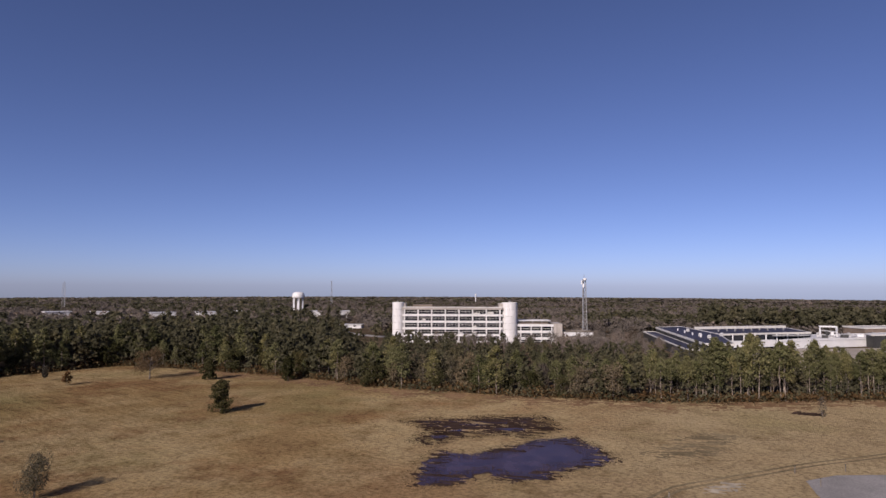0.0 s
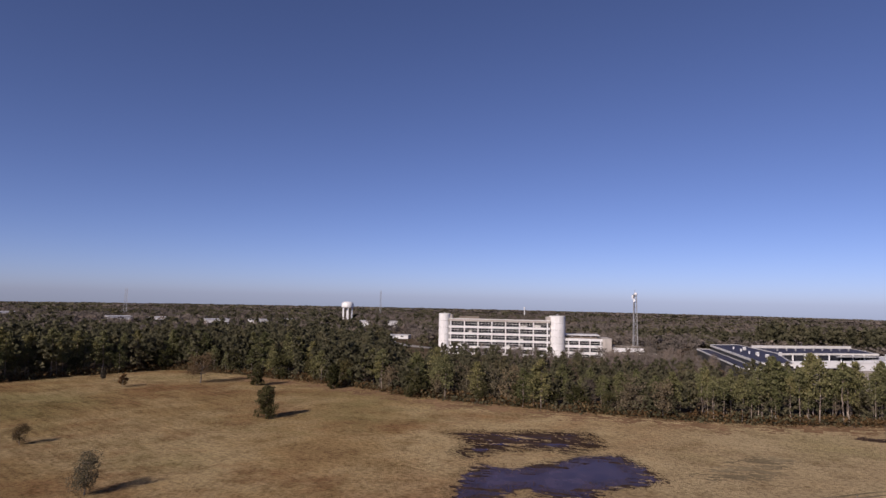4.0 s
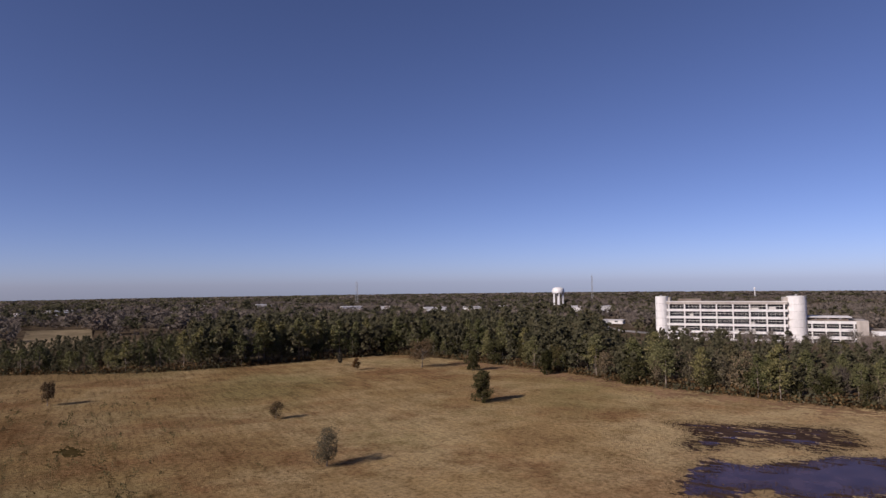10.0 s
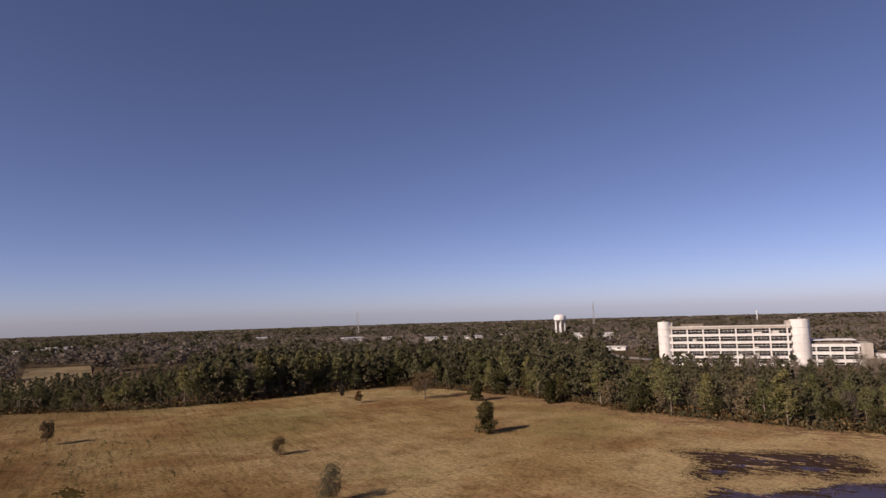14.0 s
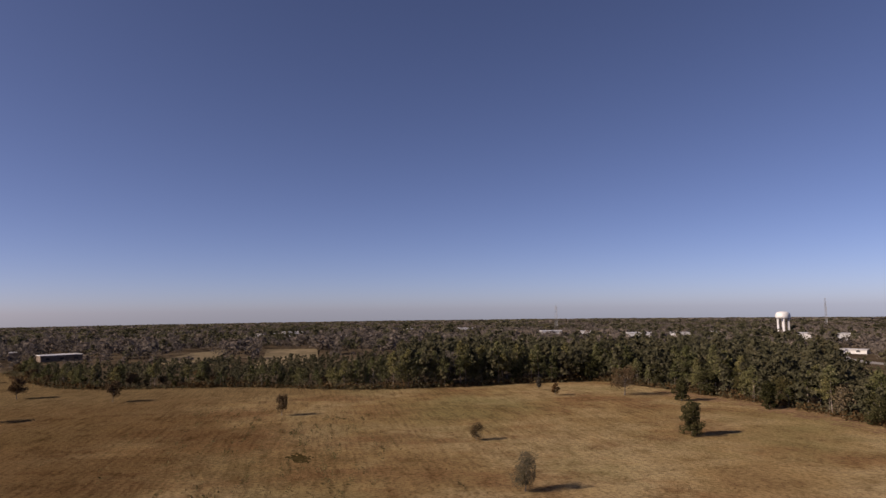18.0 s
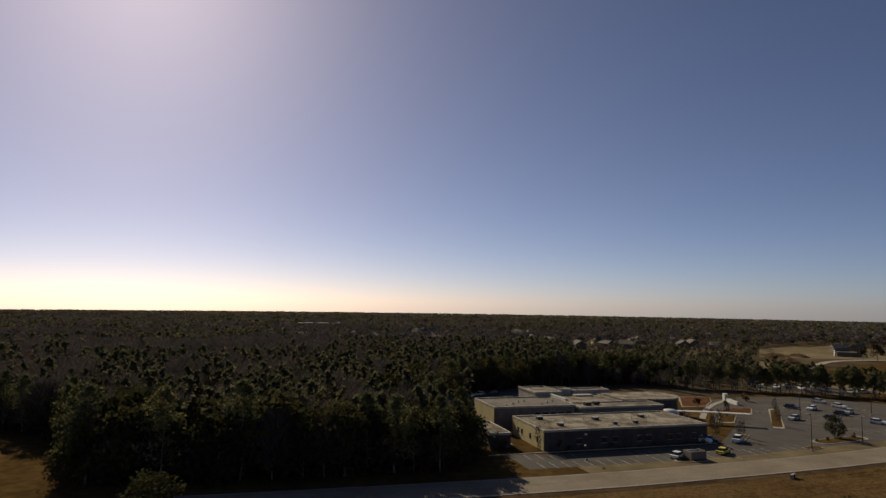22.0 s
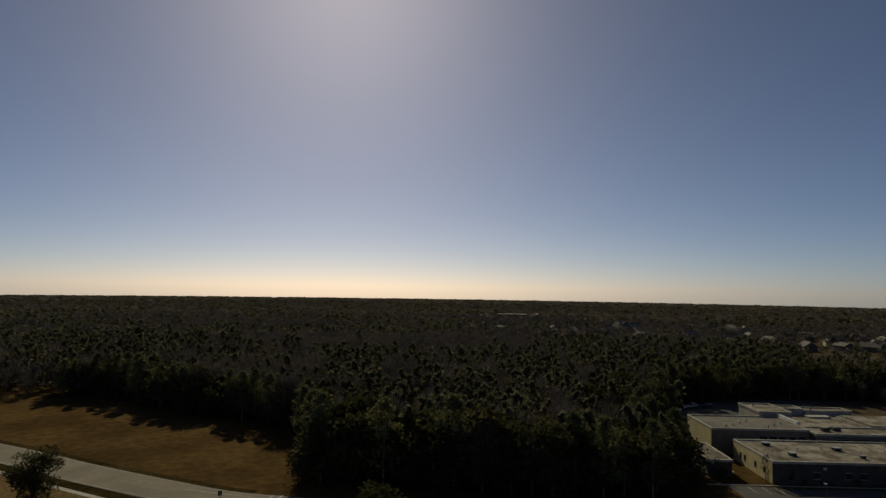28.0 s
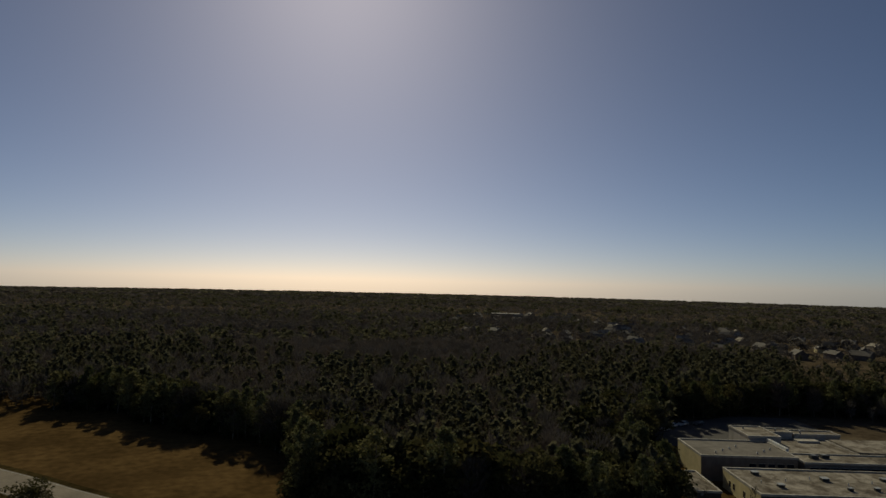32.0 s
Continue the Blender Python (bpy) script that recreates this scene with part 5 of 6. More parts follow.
for k, (x, y, l, h) in enumerate(((-12, 377, 6, 3.2), (-5, 383, 9, 3.6), (3, 391, 7, 3.0), (9, 396, 10, 3.8), (19, 404, 8, 3.2))):
    t = thing("box_trailer", "white box trailer parked before the works bays", "trailer", pose(x, y, 0, 0, 0, 43), "trailers of the works")
    part("box", Shape().box(-l / 2, -1.25, 1.0, l / 2, 1.25, h + 0.9), WHITE_METAL, t)
    part("chassis", Shape().box(-l / 2 + 0.2, -1.0, 0.7, l / 2 - 0.2, 1.0, 0.99), DARK_STEEL, t)
    for u in (-l / 2 + 1.0, l / 2 - 1.0):
        part("wheel", Shape().beam((u, -1.2, 0.5), (u, 1.2, 0.5), 1.0, sides=12), RUBBER, t)
store = flat_building("works_store", "pale low works store with a light roof", [(15, 395), (59, 435), (100, 468), (84, 492), (34, 450), (33.2, 424.2)], 5.0, WHITE_METAL, PALE_ROOF, 0.9)
for x, y, w, d, h, mat in ((38, 424, 3, 2.4, 1.6, DARK_STEEL), (42, 430, 2.4, 2.4, 1.2, STEEL), (48, 432, 4, 2, 1.8, DARK_STEEL), (52, 440, 2, 2, 2.2, STEEL), (58, 446, 3.4, 2.6, 1.4, WHITE_METAL), (64, 448, 5, 3, 2.4, DARK_STEEL), (70, 456, 3, 3, 1.4, STEEL),
                           (44, 440, 1.6, 1.6, 2.6, WHITE_METAL), (76, 462, 4, 3, 1.8, WHITE_METAL), (36, 434, 1.4, 1.4, 2.2, STEEL), (84, 470, 3, 3, 1.6, DARK_STEEL)):
    k = part("roof_unit", Shape().box(x, y, 4.7, x + w, y + d, 4.75 + h), mat, store)
    part("cowl", Shape().lathe(x + w / 2, y + d / 2, [(0.6, 4.76 + h), (0.6, 5.1 + h)], 10), STEEL, k)
part("pipe_run", Shape().beam((36, 428, 5.6), (82, 468, 5.6), 0.5, sides=8), WHITE_METAL, store, "white pipe run on the roof")
frame_t = thing("roof_frame", "white steel pipe frame on the works roof", "frame")
for x in (38.5, 47.0):
    for y in (437.0, 442.0):
        part("post", Shape().beam((x, y, 4.7), (x, y + 2, 10.4), 0.42), WHITE_METAL, frame_t)
for y in (437.0, 442.0):
    part("top_rail", Shape().beam((38.2, y + 2, 10.4), (47.3, y + 2, 10.4), 0.6), WHITE_METAL, frame_t)
part("side_rail", Shape().beam((38.5, 439, 10.4), (38.5, 444, 10.4), 0.45), WHITE_METAL, frame_t)
part("side_rail", Shape().beam((47, 439, 10.4), (47, 444, 10.4), 0.45), WHITE_METAL, frame_t)
part("duct", Shape().beam((39, 440, 8.2), (46.6, 441, 7.4), 0.9, sides=8), STEEL, frame_t)
part("drum", Shape().lathe(42, 441, [(1.3, 4.7), (1.3, 7.6), (0.6, 8.4)], 14), DARK_STEEL, frame_t)
flat_building("works_block", "pale works block with a dark front", [(62, 425), (110, 458), (98, 480), (60.5, 435)], 7.6, DARK_STEEL, PALE_ROOF, 0.8)
flat_building("works_block", "white square works block behind the store", [(66, 478), (98, 505), (88, 520), (56, 494)], 8.5, BROWN_WALL, PALE_ROOF, 0.8)
solid("works_yard", Shape().slab([(-4, 300), (60, 320), (120, 395), (112, 456), (60, 424), (14, 393), (-14, 376)], -0.05, 0.03), CONCRETE, "pale concrete yard before the works", "yard", "structure")

# ---- the low school-like building by the road ----
SCHOOL = Matrix(((-0.958, -0.286, 0, -99.5), (0.286, -0.958, 0, -108.3), (0, 0, 1, 0), (0, 0, 0, 1)))


def wing_of(name, label, u0, v0, u1, v1, h, wall, roof=None, parent=None):
    """A flat-roofed wing with parapets."""
    t = thing(name, label, "building", SCHOOL)
    part("wall", Shape().box(u0 + 0.15, v0 + 0.15, 0, u1 - 0.15, v1 - 0.15, h - 0.5), wall, t)
    part("roof", Shape().box(u0 + 0.3, v0 + 0.3, h - 0.49, u1 - 0.3, v1 - 0.3, h - 0.3), roof or GRAVEL_ROOF, t)
    for a in ((u0, v0, u1, v0 + 0.4), (u0, v1 - 0.4, u1, v1), (u0, v0 + 0.4, u0 + 0.4, v1 - 0.4), (u1 - 0.4, v0 + 0.4, u1, v1 - 0.4)):
        part("parapet", Shape().box(a[0], a[1], h - 0.5, a[2], a[3], h), ROOF_EDGE, t)
    return t


def pane(parent, u, v, z, w, h, along="u"):
    """A window with its frame, let in proud of the wall."""
    s = 0.06
    b = (u, v - s, z, u + w, v + 0.2, z + h) if along == "u" else (u - s, v, z, u + 0.2, v + w, z + h)
    p = part("window", Shape().box(*b), GLASS, parent)
    for nm, z0, z1 in (("sill", z - 0.12, z), ("head", z + h, z + h + 0.1)):
        f = (u - 0.1, v - s - 0.03, z0, u + w + 0.1, v + 0.1, z1) if along == "u" else (u - s - 0.03, v - 0.1, z0, u + 0.1, v + w + 0.1, z1)
        part(nm, Shape().box(*f), ROOF_EDGE, p)
    return p


front = wing_of("school_front_wing", "long flat-roofed dark brick wing with a worn gravel roof", 0, 0, 44.5, 19.5, 4.7, BRICK_WALL)
# cream facing over the end wall, its colour raised to look sunlit
part("end_wall", Shape().box(0.02, 0.3, 0, 0.2, 19.2, 4.1), CREAM_WALL, front, "cream end wall with sunlight put into its colour")
for v in (3.2, 7.4, 12.6, 14.8):
    pane(front, 0.05, v, 1.3, 1.1, 1.3, "v")
for u in (8.5, 15.0, 18.0, 24.5, 27.0, 33.0, 35.6, 40.0):
    pane(front, u, 0.12, 1.3, 1.2, 1.2)
part("door", Shape().box(12.0, 0.05, 0, 13.1, 0.3, 2.1), DARK_STEEL, front)
part("wall_lamp", Shape().box(10.4, -0.25, 3.2, 10.9, 0.15, 3.6), WHITE_METAL, front)
for u, v, w in ((5, 14.5, 1.4), (6.5, 5.5, 1.3), (19, 11, 1.5), (21, 4.5, 0.9), (27, 5, 1.0), (33, 12, 1.3)):
    k = part("roof_unit", Shape().box(u, v, 4.4, u + w, v + w * 0.9, 5.0), DARK_STEEL, front, "small dark rooftop air unit")
    part("cowl", Shape().box(u - 0.1, v - 0.1, 5.01, u + w + 0.1, v + w + 0.05, 5.1), STEEL, k)
for k in range(6):
    part("roof_pipe", Shape().lathe(4 + 6.4 * k, 8.5 + 2 * (k % 3), [(0.12, 4.4), (0.12, 5.0)], 8), TRIM, front)

rear = wing_of("school_gym", "taller flat-roofed stucco hall with pale edges", -3.4, 23.8, 20.5, 40.5, 6.3, GREY_WALL, HALL_ROOF)
# same facing on the gym: brightness of the sun side in the colour
part("end_wall", Shape().box(-3.38, 24, 0, -3.2, 40.2, 5.7), CREAM_WALL, rear, "cream end wall with sunlight put into its colour")
for k in range(5):
    pane(rear, 8.5 + 2.3 * k, 23.92, 3.6, 1.6, 0.9)
for k in range(7):
    part("roof_pipe", Shape().lathe(1.5 + 2.6 * k, 27 + 2.2 * (k % 4), [(0.16, 5.9), (0.16, 6.4), (0.28, 6.4), (0.1, 6.6)], 8), STEEL, rear)

for u0, u1, hh in ((16.0, 25.0, 7.4), (25.2, 32.0, 7.0), (32.2, 45.5, 6.6)):
    blk = wing_of("school_stair_block", "square flat-roofed stucco block with pale parapets behind the hall", u0, 48.6 if u0 > 20 else 41.0, u1, 54, hh, CREAM_GREY)
    part("roof_pipe", Shape().lathe(u0 + 3, 51.0, [(0.25, hh - 0.3), (0.25, hh + 0.5)], 8), STEEL, blk)
strip = wing_of("school_corridor", "corridor wing with a long dark window band", 20.7, 21.5, 47, 30.0, 5.9, GREY_WALL)
for k in range(10):
    pane(strip, 22.0 + 2.45 * k, 21.62, 3.3, 2.0, 1.3)
for u, v in ((24.5, 25.5), (27.5, 26.2)):
    k = part("roof_unit", Shape().box(u, v, 5.5, u + 1.8, v + 1.4, 6.4), DARK_STEEL, strip, "dark rooftop air unit")
    part("fan", Shape().lathe(u + 0.9, v + 0.7, [(0.5, 6.41), (0.5, 6.5)], 12), STEEL, k)
mid = wing_of("school_middle_wing", "flat-roofed middle wing with a stained gravel roof", 20.7, 30.2, 40.3, 48, 5.5, GREY_WALL)
part("dividing_parapet", Shape().box(20.6, 30.2, 5.3, 21.3, 48.4, 6.9), TRIM, mid, "pale raised parapet across the roof")
part("skylight", Shape().box(31, 44, 5.2, 37, 46.5, 5.7), ROOF_EDGE, mid)
fan = thing("school_hall", "dark-walled hall with a curved end and a pale flat roof", "building", SCHOOL)
arc = [(41, 33), (55, 31.5)] + [(55 + 7.5 * math.sin(a), 39.5 - 8 * math.cos(a)) for a in np.linspace(0.25, 2.6, 12)] + [(41, 46)]
part("wall", Shape().slab(arc, 0, 5.4), DARK_STEEL, fan, "dark brown wall")
part("roof", Shape().slab([(51 + (x - 51) * 1.04, 39.5 + (y - 39.5) * 1.04) for x, y in arc], 5.41, 5.8), GRAVEL_ROOF, fan)
rear_lot = Shape().slab([(60, 56), (60, 104), (38, 104), (4, 84), (-4, 58)][::-1], -0.03, 0.02)
for p in rear_lot.v:
    p.xy = (SCHOOL @ p).xy
solid("rear_lot", rear_lot, LOT, "worn dark asphalt lot behind the school", "parking lot", "structure")
hut = wing_of("school_annex", "small flat-roofed outbuilding at the wood's edge", -11.7, 4.5, -6.2, 20, 3.6, BRICK_WALL)
part("door", Shape().box(-8.6, 4.5, 0, -7.6, 4.68, 2.1), DARK_STEEL, hut)
part("vent_hood", Shape().box(-10.8, 4.4, 2.6, -10.2, 4.7, 3.0), STEEL, hut)
yard = thing("yard_path", "sunlit dry grass yard between the wings", "yard", SCHOOL, kind="structure")
part("surface", Shape().box(-5.8, 0.5, -0.03, -0.1, 23, 0.03), VERGE, yard)
part("path", Shape().box(-5.7, 8, 0.031, -4.4, 22, 0.07), CONCRETE, yard)
solid("kerb", Shape().box(-14, -1.6, -0.02, 46, -1.2, 0.14, SCHOOL), CONCRETE, "pale concrete kerb before the building", "kerb", "structure")
walkway = thing("covered_walkway", "pale covered walkway on posts leading from the entrance", "walkway", SCHOOL)
pts = [(47.5, 27.5), (56, 25.5), (64, 22.0), (72, 17.0)]
for (a, b), (c, d) in zip(pts, pts[1:]):
    m = Matrix.Translation((a, b, 0)) @ Matrix.Rotation(math.atan2(d - b, c - a), 4, "Z")
    part("roof", Shape().box(0, -1.15, 3.0, math.hypot(c - a, d - b) + 0.2, 1.15, 3.22, m), TRIM, walkway)
    for s in (-0.95, 0.95):
        part("post", Shape().box(0.4, s - 0.1, 0, 0.6, s + 0.1, 3.0, m), WHITE_METAL, walkway)
dome = thing("entrance_canopy", "small white rounded entrance canopy", "canopy", SCHOOL)
part("shell", Shape().lathe(49.5, 22.5, [(2.6, 3.0), (2.3, 3.8), (1.4, 4.3), (0.2, 4.5)], 18), WHITE_METAL, dome, smooth=True)
for a in range(4):
    part("post", Shape().beam((49.5 + 2.2 * math.cos(a * 1.57), 22.5 + 2.2 * math.sin(a * 1.57), 0), (49.5 + 2.2 * math.cos(a * 1.57), 22.5 + 2.2 * math.sin(a * 1.57), 3.0), 0.2), WHITE_METAL, dome)

# ---- far buildings and houses ----
for k, (x, y, w, d, h) in enumerate(FAR_BUILDINGS):
    a = math.atan2(-x, y)
    t = thing("far_building", "distant pale flat-roofed building among the trees", "building", Matrix.Translation((x, y, float(ground_z(x, y)))) @ Matrix.Rotation(a + random.uniform(-0.35, 0.35), 4, "Z"), "distant buildings")
    h = h + 1.6 if y > 430 else h
    wall = WHITE_METAL if y > 430 else BROWN_WALL
    part("wall", Shape().box(-w / 2, -d / 2, -1, w / 2, d / 2, h), wall, t)
    part("roof", Shape().box(-w / 2 - 0.4, -d / 2 - 0.4, h, w / 2 + 0.4, d / 2 + 0.4, h + 0.5), SHINGLE if y < -400 else PALE_ROOF, t)
    n = max(2, int(w / 7))
    for i in range(n):
        u = -w / 2 + w * (i + 0.5) / n
        part("window", Shape().box(u - 1.2, -d / 2 - 0.08, 1.4, u + 1.2, -d / 2 + 0.2, 2.8), GLASS, t)
    if h > 9.5:
        part("upper_block", Shape().box(-w / 5, -d / 4, h + 0.5, w / 5, d / 4, h + 3.0), wall, t)
        part("upper_roof", Shape().box(-w / 5 - 0.3, -d / 4 - 0.3, h + 3.0, w / 5 + 0.3, d / 4 + 0.3, h + 3.3), PALE_ROOF, t)


def house(x, y, turn, wall, roof):
    w, d, h = random.uniform(10, 14), random.uniform(7.0, 9.0), random.uniform(2.8, 4.2)
    t = thing("house", "small pale suburban house with a gabled roof among trees", "house", Matrix.Translation((x, y, float(ground_z(x, y)))) @ Matrix.Rotation(turn, 4, "Z"), "suburban houses")
    part("wall", Shape().box(-w / 2, -d / 2, 0, w / 2, d / 2, h), wall, t)
    s, e, rise = Shape(), 0.5, d * 0.36
    s.v = [Vector(p) for p in ((-w / 2 - e, -d / 2 - e, h), (w / 2 + e, -d / 2 - e, h), (w / 2 + e, d / 2 + e, h), (-w / 2 - e, d / 2 + e, h), (-w / 2 - e, 0, h + rise), (w / 2 + e, 0, h + rise))]
    s.f = [[0, 1, 5, 4], [2, 3, 4, 5], [1, 2, 5], [3, 0, 4], [3, 2, 1, 0]]
    part("roof", s, roof, t)
    for u in (-w * 0.3, w * 0.28):
        part("window", Shape().box(u - 0.8, d / 2 - 0.1, 1.0, u + 0.8, d / 2 + 0.06, 2.4), GLASS, t)
    part("chimney", Shape().box(w * 0.2, -0.5, h, w * 0.2 + 1, 0.5, h + rise + 0.9), GREY_WALL, t)


for x, y in HOUSES:
    house(x, y, random.uniform(0, 3.14), random.choice((GREY_WALL, BROWN_WALL, BROWN_WALL, CREAM_WALL)), random.choice((SHINGLE, SHINGLE, SHINGLE, GRAVEL_ROOF, GRAVEL_ROOF)))

# ---- parking lot and road details ----
along = Vector((-0.965, 0.262, 0))
marks = thing("parking_markings", "worn white stall lines on the parking lot", "road marking", kind="structure")


def stripe(parent, a, b, w=0.14, z=0.017, name="line", material=None):
    a, b = Vector((*a, z)), Vector((*b, z))
    d = (b - a).normalized()
    s = Vector((-d.y, d.x, 0)) * w / 2
    sh = Shape()
    sh.slab([(a + s).to_2d(), (a - s).to_2d(), (b - s).to_2d(), (b + s).to_2d()], z - 0.003, z)
    return part(name, sh, material or PAINT_LINE, parent)


def stall_row(x, y, n, dx, dy, nx, ny, length=5.0, step=2.75):
    d = math.hypot(dx, dy)
    for i in range(n):
        if random.random() < 0.12:
            continue
        a = (x + dx / d * step * i, y + dy / d * step * i)
        stripe(marks, a, (a[0] + nx * length, a[1] + ny * length))


stall_row(-89.5, -96.2, 18, -0.945, 0.318, -0.30, -0.95)
stall_row(-141, -82.0, 7, -0.98, 0.2, -0.30, -0.95)
stall_row(-93, -108.0, 5, -0.958, 0.286, 0.27, 0.96, 4.6)
stall_row(-116, -98.6, 11, -0.958, 0.286, 0.27, 0.96, 4.6)
for k in range(3):
    stall_row(-186 - 6 * k, -82.5 - 15.5 * k, 20 - 3 * k, -0.995, -0.02 - 0.05 * k, 0.05, 0.99, 5.0)
    stall_row(-186 - 6 * k, -82.5 - 15.5 * k, 20 - 3 * k, -0.995, -0.02 - 0.05 * k, -0.05, -0.99, 5.0)
road_marks = thing("road_markings", "worn white lines on the road", "road marking", kind="structure")
for off in (-4.55, 4.55):
    pts = [p for p in left_side(ROAD_LINE, off) if -215 < p[0] < 150]
    for i in range(0, len(pts) - 1):
        if off < 0 and -8 < pts[i][0] < 6:
            continue
        stripe(road_marks, pts[i], pts[i + 1], 0.13, 0.036, "edge_line")
pts = [p for p in ROAD_LINE if -300 < p[0] < 150]
for i in range(0, len(pts) - 1, 1):
    if not -10 < pts[i][0] < 8:
        stripe(road_marks, pts[i], pts[i + 1], 0.28, 0.036, "centre_line", plain("yellow_road_paint", (0.27, 0.215, 0.13), 0.85, wear=0.5) if "yellow_road_paint" not in MATS else MATS["yellow_road_paint"])
stripe(road_marks, (0.7, -122.6), (4.6, -113.8), 0.38, 0.037, "crosswalk_line")
stripe(road_marks, (-0.9, -121.9), (2.8, -113.4), 0.38, 0.037, "crosswalk_line")
stripe(road_marks, (17.2, -129.5), (2.0, -120.9), 0.16, 0.037, "turn_lane_line")
stripe(road_marks, (0.9, -97.4), (0.3, -96.4), 0.5, 0.034, "arrow_mark")
stripe(road_marks, (-1.9, -96.2), (-2.5, -95.2), 0.5, 0.034, "arrow_mark")


def island(outline, label):
    t = thing("kerbed_island", label, "traffic island", kind="structure")
    part("kerb", Shape().slab(outline, -0.02, 0.15), CONCRETE, t)
    n = len(outline)
    cx, cy = sum(p[0] for p in outline) / n, sum(p[1] for p in outline) / n
    part("bed", Shape().slab([(cx + (x - cx) * 0.9, cy + (y - cy) * 0.86) for x, y in outline], 0.15, 0.165), VERGE, t)


def capsule(a, b, w):
    ang = math.atan2(b[1] - a[1], b[0] - a[0])
    return [(b[0] + w * math.cos(ang + s), b[1] + w * math.sin(ang + s)) for s in np.linspace(-1.57, 1.57, 8)] + [(a[0] + w * math.cos(ang + s), a[1] + w * math.sin(ang + s)) for s in np.linspace(1.57, 4.71, 8)]


island(capsule((-177, -97.5), (-206, -116), 1.5), "narrow grass island with a pale kerb between the drive and the lot")
island(capsule((-168, -81.5), (-182, -79.5), 2.4), "planted island with a pale kerb and dark mulch")
island(capsule((-120, -86.6), (-125, -85.4), 1.6), "small kerbed island by the road with a grey bin store")
island(capsule((-158, -79.4), (-161, -79.0), 1.3), "rounded kerbed island end at the lot entrance")
island(capsule((-150, -92.6), (-158, -96.0), 1.3), "kerbed island with small bare trees")
island(capsule((-172, -110.5), (-186, -119), 2.4), "kerbed island with grass beside the entrance drive")
for x, y, h in ((-180, -99.5, 5.0), (-189, -105, 4.6), (-199, -111.5, 5.2), (-152, -93.6, 5.0), (-156, -95.0, 4.4), (-147, -97, 4.8), (-160, -104, 4.6), (-165, -108, 5), (-176, -113, 5.2), (-182, -116.5, 4.4)):
    plant("young_bare_tree", random.choice(YOUNG), x, y, h, "small leafless tree planted on a parking island", "young trees of the lot", 0.8)
for x, y, h in ((-181.5, -80.2, 1.5), (-171, -81.5, 1.2), (-167.5, -82.3, 0.9), (-103.5, -108.2, 3.6), (-167, -122, 2.6), (-187, -131, 3.8), (-216, -132, 3.2), (-198, -128, 2.2), (-92, -114, 3.0)):
    plant("shrub", random.choice(SCRUBS + [OAKS[1]]), x, y, h, "clipped dark shrub by the parking lot", "shrubs of the lot", 1.0, "shrub")
for x, y, h in ((36.5, -109.6, 1.6), (38.6, -111.2, 2.0), (40.8, -110.0, 1.7), (43.2, -108.0, 1.5)):
    plant("shrub", OAKS[random.randrange(4)], x, y, h, "low dark shrub in the turning loop's island", "shrubs of the loop island", 1.3, "shrub")


MULCH = plain("red_brown_mulch", (0.15, 0.072, 0.040), 1.0, wear=0.4, scale=0.8, spec=0.0)
for poly, lab in (([(-183, -134), (-202, -150), (-213, -144.5), (-203.5, -137), (-192, -131)], "red-brown mulch bed by the entrance"), ([(-185, -124), (-180, -119), (-191, -114), (-202, -121), (-197, -125)], "red-brown mulch bed beside the lot")):
    t = thing("mulch_bed", lab, "planting bed", kind="structure")
    n = len(poly)
    cx, cy = sum(p[0] for p in poly) / n, sum(p[1] for p in poly) / n
    part("kerb", Shape().slab(poly[::-1] if lab.endswith("entrance") else poly, -0.02, 0.15), CONCRETE, t)
    part("mulch", Shape().slab([(cx + (x - cx) * 0.93, cy + (y - cy) * 0.9) for x, y in (poly[::-1] if lab.endswith("entrance") else poly)], 0.151, 0.2), MULCH, t)
solid("footpath", ribbon(smooth_line([(-170, -117), (-186, -127), (-199, -133), (-216, -138)], 3), 0.9, -0.9, -0.02, 0.06), CONCRETE, "pale curved footpath to the entrance", "footpath", "structure")
solid("kerb", ribbon(smooth_line([(7.8, -113.5), (4.5, -109.2), (2.7, -105.7), (2.1, -103.1), (2.6, -100.1), (4.2, -94.9), (9, -84)], 1.5), 0.14, -0.14, -0.02, 0.13), CONCRETE, "pale kerb round the road corner", "kerb", "structure")
solid("kerb", ribbon(smooth_line([(-3.0, -88), (-3.4, -93.7), (-4.9, -96.5), (-6.9, -98.2), (-12, -100.5)], 1.5), 0.14, -0.14, -0.02, 0.13), CONCRETE, "pale kerb round the road corner", "kerb", "structure")


